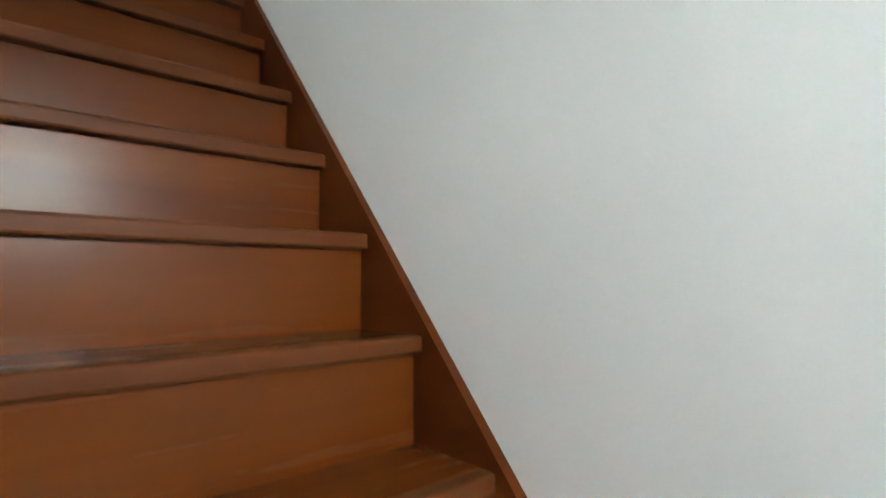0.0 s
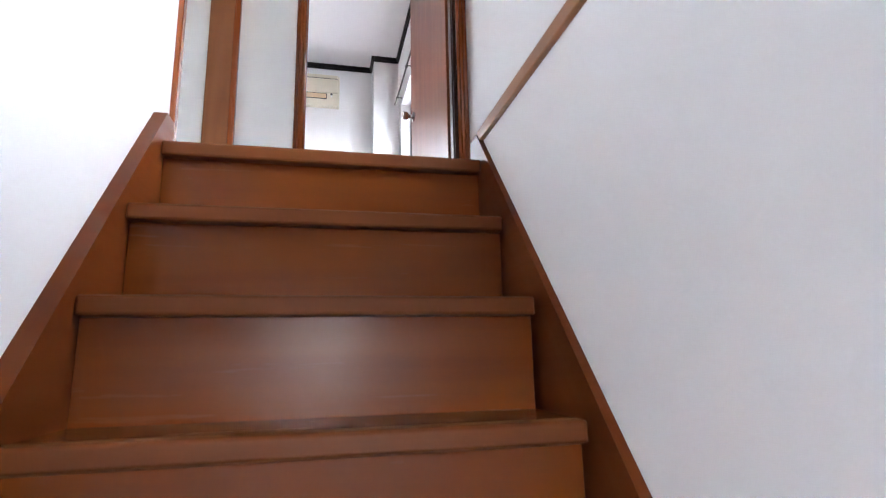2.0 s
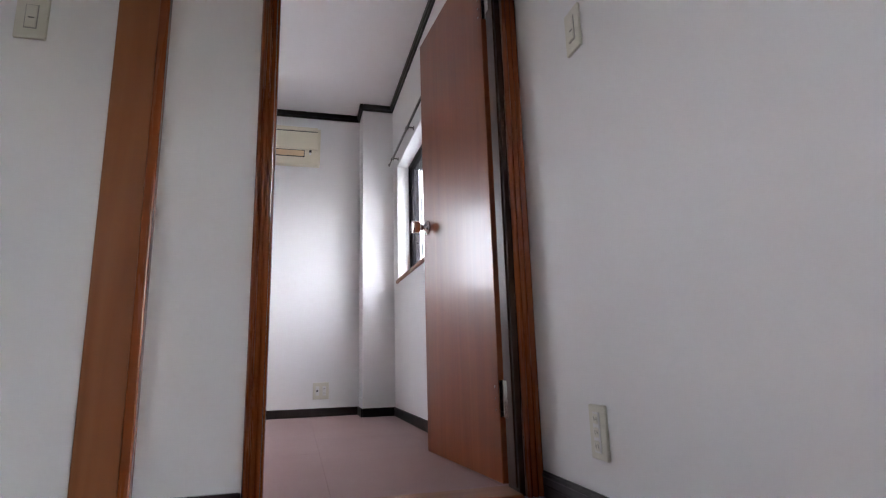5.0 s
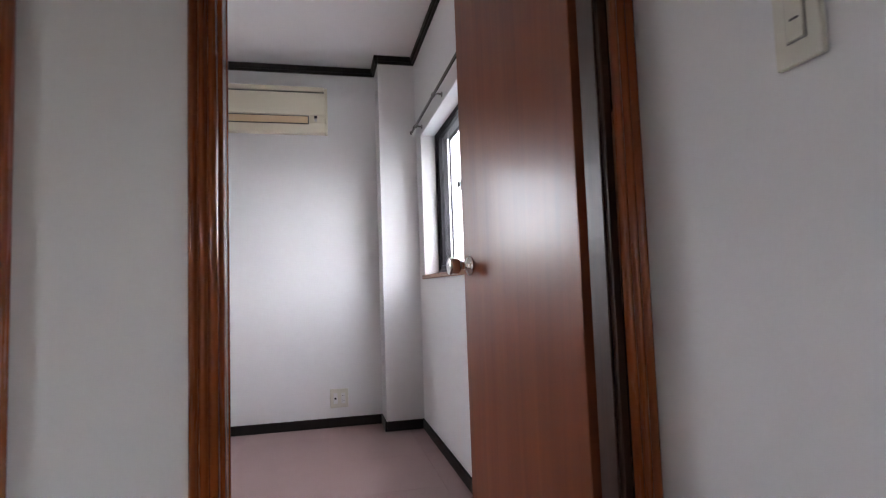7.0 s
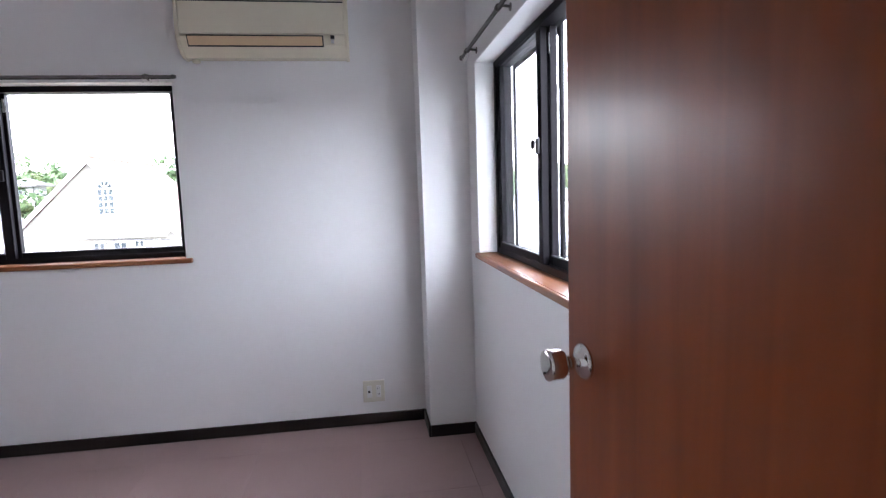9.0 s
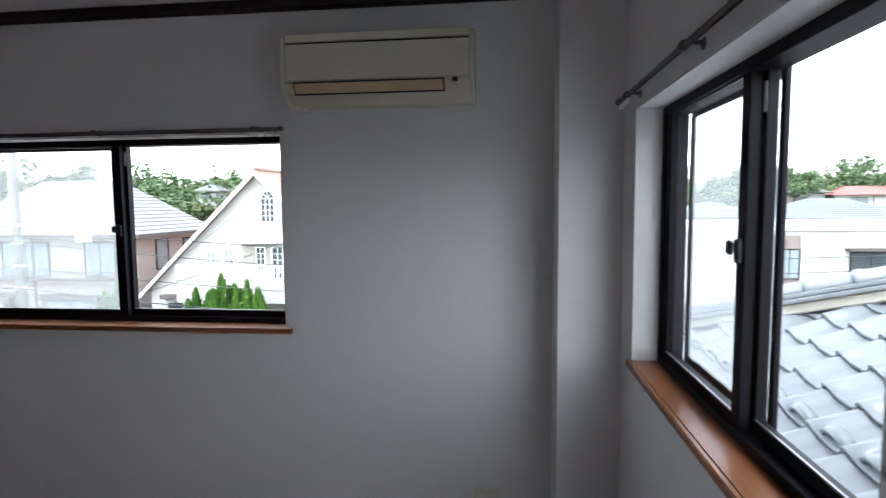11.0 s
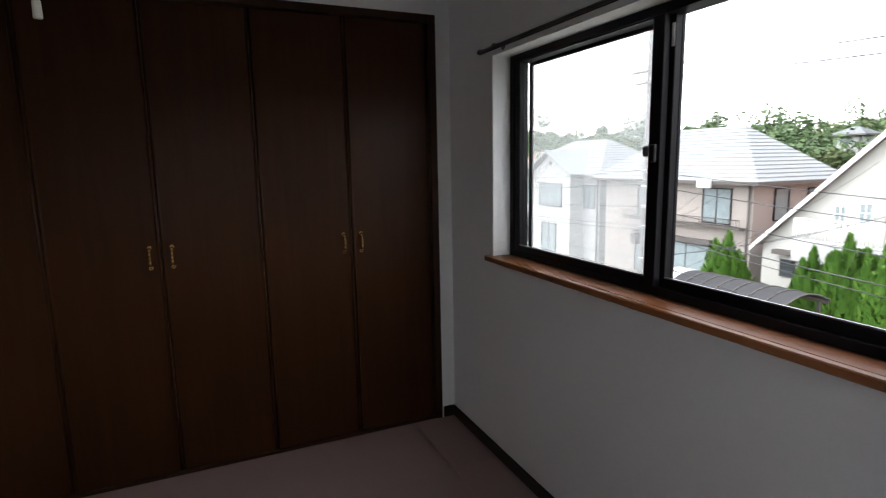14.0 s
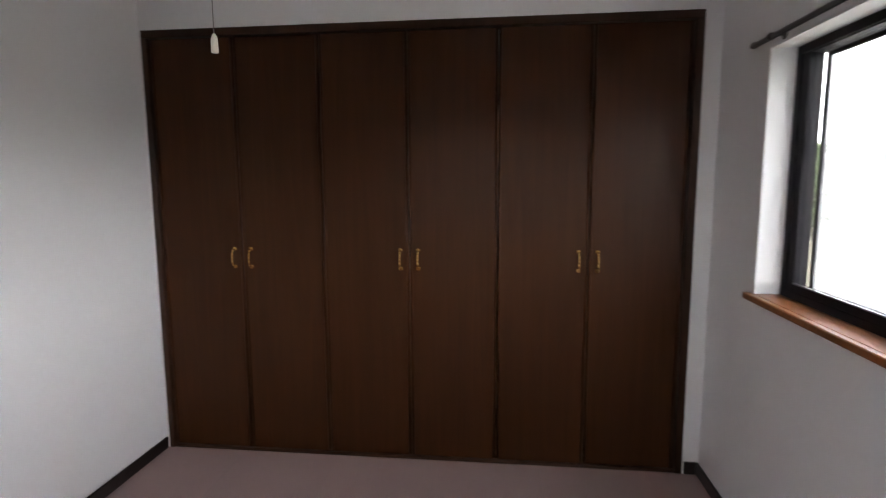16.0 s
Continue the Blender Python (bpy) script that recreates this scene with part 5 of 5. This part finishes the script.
def parked_car(x, y, turn, label, paint):
    c = thing("car", label, "car", "cars beside the houses")
    c.matrix_basis = pose(x, y, GZ, 0, 0, turn)
    side = [(-2.1, 0.35), (2.1, 0.35), (2.18, 0.62), (2.05, 0.85), (1.2, 0.98), (0.62, 1.42), (0.2, 1.5), (-1.1, 1.5), (-1.85, 1.12), (-2.12, 0.95), (-2.16, 0.6)]
    b = prism(bmesh.new(), side, "y", -0.82, 0.82)
    bmesh.ops.bevel(b, geom=b.edges[:], offset=0.06, segments=2, affect="EDGES")
    part("body", b, paint, c)
    gl = [(1.12, 1.0), (0.6, 1.40), (0.2, 1.45), (-1.05, 1.45), (-1.65, 1.12), (-1.6, 1.0)]
    part("side_window", prism(bmesh.new(), gl, "y", -0.828, -0.822), WINDOW_DARK, c)
    part("side_window", prism(bmesh.new(), gl, "y", 0.822, 0.828), WINDOW_DARK, c)
    ws = bmesh.new()
    vs = [ws.verts.new(v) for v in ((1.23, -0.7, 0.985), (1.23, 0.7, 0.985), (0.68, 0.62, 1.405), (0.68, -0.62, 1.405))]
    ws.faces.new(vs)
    bmesh.ops.solidify(ws, geom=ws.faces[:], thickness=0.012)
    part("windscreen", ws, WINDOW_DARK, c)
    for wx in (-1.3, 1.35):
        for wy in (-0.84, 0.72):
            w = part("wheel", lathe(bmesh.new(), (wx, wy, 0.31), (0, 1, 0), [(0, 0.18), (0.01, 0.30), (0.11, 0.31), (0.12, 0.18)], 20), BLACK, c)
            part("rim", lathe(bmesh.new(), (wx, wy - 0.006, 0.31), (0, 1, 0), [(0, 0.17), (0.006, 0.18), (0.01, 0.05)], 16), STEEL, w)
    for wy in (-0.55, 0.55):
        part("headlight", bx(2.09, 2.17, wy - 0.17, wy + 0.17, 0.64, 0.80, 0.03, 2), WHITE_PLASTIC, c)
    return c


parked_car(-13.4, 18.2, 4, "white car parked under the carport roof", plain("white_car_paint", (0.75, 0.75, 0.75), 0.2, 0.0, 0.6, vary=0.02))
parked_car(-24.6, 17.4, 10, "silver car parked beside the lane", plain("silver_car_paint", (0.5, 0.51, 0.52), 0.25, 0.5, 0.6, vary=0.02))
parked_car(-18.6, 21.6, 92, "white car parked before the beige house", bpy.data.materials["white_car_paint"])


# ---- neighbouring roof of silver pantiles, tile by tile ----
def tile_roof():
    roof = thing("tiled_roof", "silver-grey glazed pantile hipped roof just outside the side window", "roof")
    PITCH, BASE, HIP = 0.45, 0.0616, 5.94      # height is BASE + PITCH * x; the far hip runs along x + y = HIP
    ang = math.atan(PITCH)
    W, E, nseg = 0.268, 0.235, 12
    EX, TX, SY0 = 0.50, 3.30, -2.0             # eave, ridge and near end of the slope

    def height(x):
        return BASE + PITCH * x

    def prof(u):
        """Height of the wavy pantile across its width: a narrow roll, then a broad pan."""
        return 0.026 * math.cos(2 * math.pi * (u - 0.14)) + 0.010 * math.cos(4 * math.pi * (u - 0.10))

    bm = bmesh.new()
    rows = []
    for yy, lift in ((E + 0.03, -0.030), (E * 0.5, -0.012), (0.0, 0.006), (-0.004, 0.002), (-0.002, -0.018)):
        rows.append([bm.verts.new((W * (k / nseg) * 1.03, yy, prof(k / nseg) + lift)) for k in range(nseg + 1)])
    for n, (p, q) in enumerate(zip(rows, rows[1:])):
        for k in range(nseg):
            f = bm.faces.new((p[k], p[k + 1], q[k + 1], q[k]))
            f.smooth = n < 2
    me = mesh("tile", bm, KAWARA)
    # local: +x runs toward the near end of the roof, +y up the slope
    m0 = pose(0.97, 3.29, height(0.97) - 0.02, 0, 0, -90) @ Matrix.Rotation(ang, 4, "X")
    for j in range(-2, 10):
        x = 0.97 + j * E * math.cos(ang)
        for i in range(-9, 12):
            y_far, y_near = 3.29 - i * W, 3.29 - (i + 1) * W
            if y_far > HIP - x + 0.04 or y_near < 0.3:
                continue
            ob = new("tile", me)
            ob.parent = roof
            ob.matrix_basis = m0 @ pose(i * W, j * E, 0.0, random.uniform(-0.5, 0.5), random.uniform(-0.5, 0.5), random.uniform(-0.35, 0.35))

    # boarding of the three slopes under the tiles
    def slope(pts):
        d = bmesh.new()
        top = [d.verts.new((p[0], p[1], p[2] - 0.075)) for p in pts]
        low = [d.verts.new((p[0], p[1], p[2] - 0.13)) for p in pts]
        d.faces.new(top)
        d.faces.new(low[::-1])
        for k in range(len(pts)):
            d.faces.new((top[k], low[k], low[(k + 1) % len(pts)], top[(k + 1) % len(pts)]))
        part("deck", d, KAWARA_DARK, roof)

    ze, zt, xe = height(EX), height(TX), 2 * TX - EX
    slope([(EX, SY0, ze), (TX, SY0, zt), (TX, HIP - TX, zt), (EX, HIP - EX, ze)])
    slope([(EX, HIP - EX, ze), (TX, HIP - TX, zt), (xe, HIP - EX, ze)])
    slope([(TX, SY0, zt), (xe, SY0, ze), (xe, HIP - EX, ze), (TX, HIP - TX, zt)])
    # the far hip: plaster bed, two flat courses and a row of round caps
    along = Vector((1, -1, PITCH)).normalized()
    side = Vector((0, 0, 1)).cross(along).normalized()
    up = along.cross(side)
    hip = Matrix((along, side, up)).transposed().to_4x4()
    hip.translation = (EX, HIP - EX, ze)
    length = (TX - EX) * math.sqrt(2 + PITCH * PITCH)
    part("ridge_plaster", bx(0.02, length, -0.075, 0.075, -0.03, 0.045, 0.012), PLASTER, roof, "weathered cream ridge plaster").matrix_basis = hip
    for z, w in ((0.047, 0.115), (0.079, 0.098)):
        part("ridge_course", bx(0.0, length, -w, w, z, z + 0.029, 0.006, 2), KAWARA_DARK, roof).matrix_basis = hip
    cap = bmesh.new()
    lathe(cap, (0, 0, 0), (1, 0, 0), [(0, 0.058), (0.012, 0.064), (0.040, 0.064), (0.050, 0.054), (0.30, 0.052)], 20)
    cm = mesh("ridge_tile", cap, KAWARA)
    for i in range(int(length / 0.285)):
        ob = new("ridge_tile", cm)
        ob.parent = roof
        ob.matrix_basis = hip @ pose(i * 0.285, 0, 0.128)
    # snow guards: upright hoops along one course
    ringb, prev = bmesh.new(), None
    for k in range(15):
        a = math.pi * k / 14
        o, i2 = (0.085 * math.cos(a), 0.075 * math.sin(a)), (0.066 * math.cos(a), 0.055 * math.sin(a))
        cur = [ringb.verts.new((o[0], 0.0, o[1])), ringb.verts.new((i2[0], 0.0, i2[1])), ringb.verts.new((i2[0], 0.06, i2[1])), ringb.verts.new((o[0], 0.06, o[1]))]
        if prev:
            for q in range(4):
                ringb.faces.new((prev[q], prev[(q + 1) % 4], cur[(q + 1) % 4], cur[q])).smooth = True
        prev = cur
    rm = mesh("snow_guard", ringb, KAWARA)
    for i in range(-6, 11):
        ob = new("snow_guard", rm)
        ob.parent = roof
        ob.matrix_basis = m0 @ pose(i * W + W * 0.62, 0.012, -0.026)
    part("wall", bx(0.98, 5.7, SY0 + 0.4, 4.85, -3.2, 0.32), CREAM_WALL, roof)


tile_roof()

# ---- carpet tiles, piece by piece ----
def carpet_tiles():
    size, x0, y0 = 0.5, CX - 0.012, SY - 0.07
    for i in range(8):
        for j in range(6):
            a, b = x0 + size * i, y0 + size * j
            a1, b1 = min(a + size, RX + 0.02), min(b + size, FY + 0.01)
            if a1 - a > 0.02 and b1 - b > 0.02:
                part("carpet_tile", bx(a + 0.0006, a1 - 0.0006, b + 0.0006, b1 - 0.0006, -0.0055, 0.0), CARPET, FLOOR)


carpet_tiles()
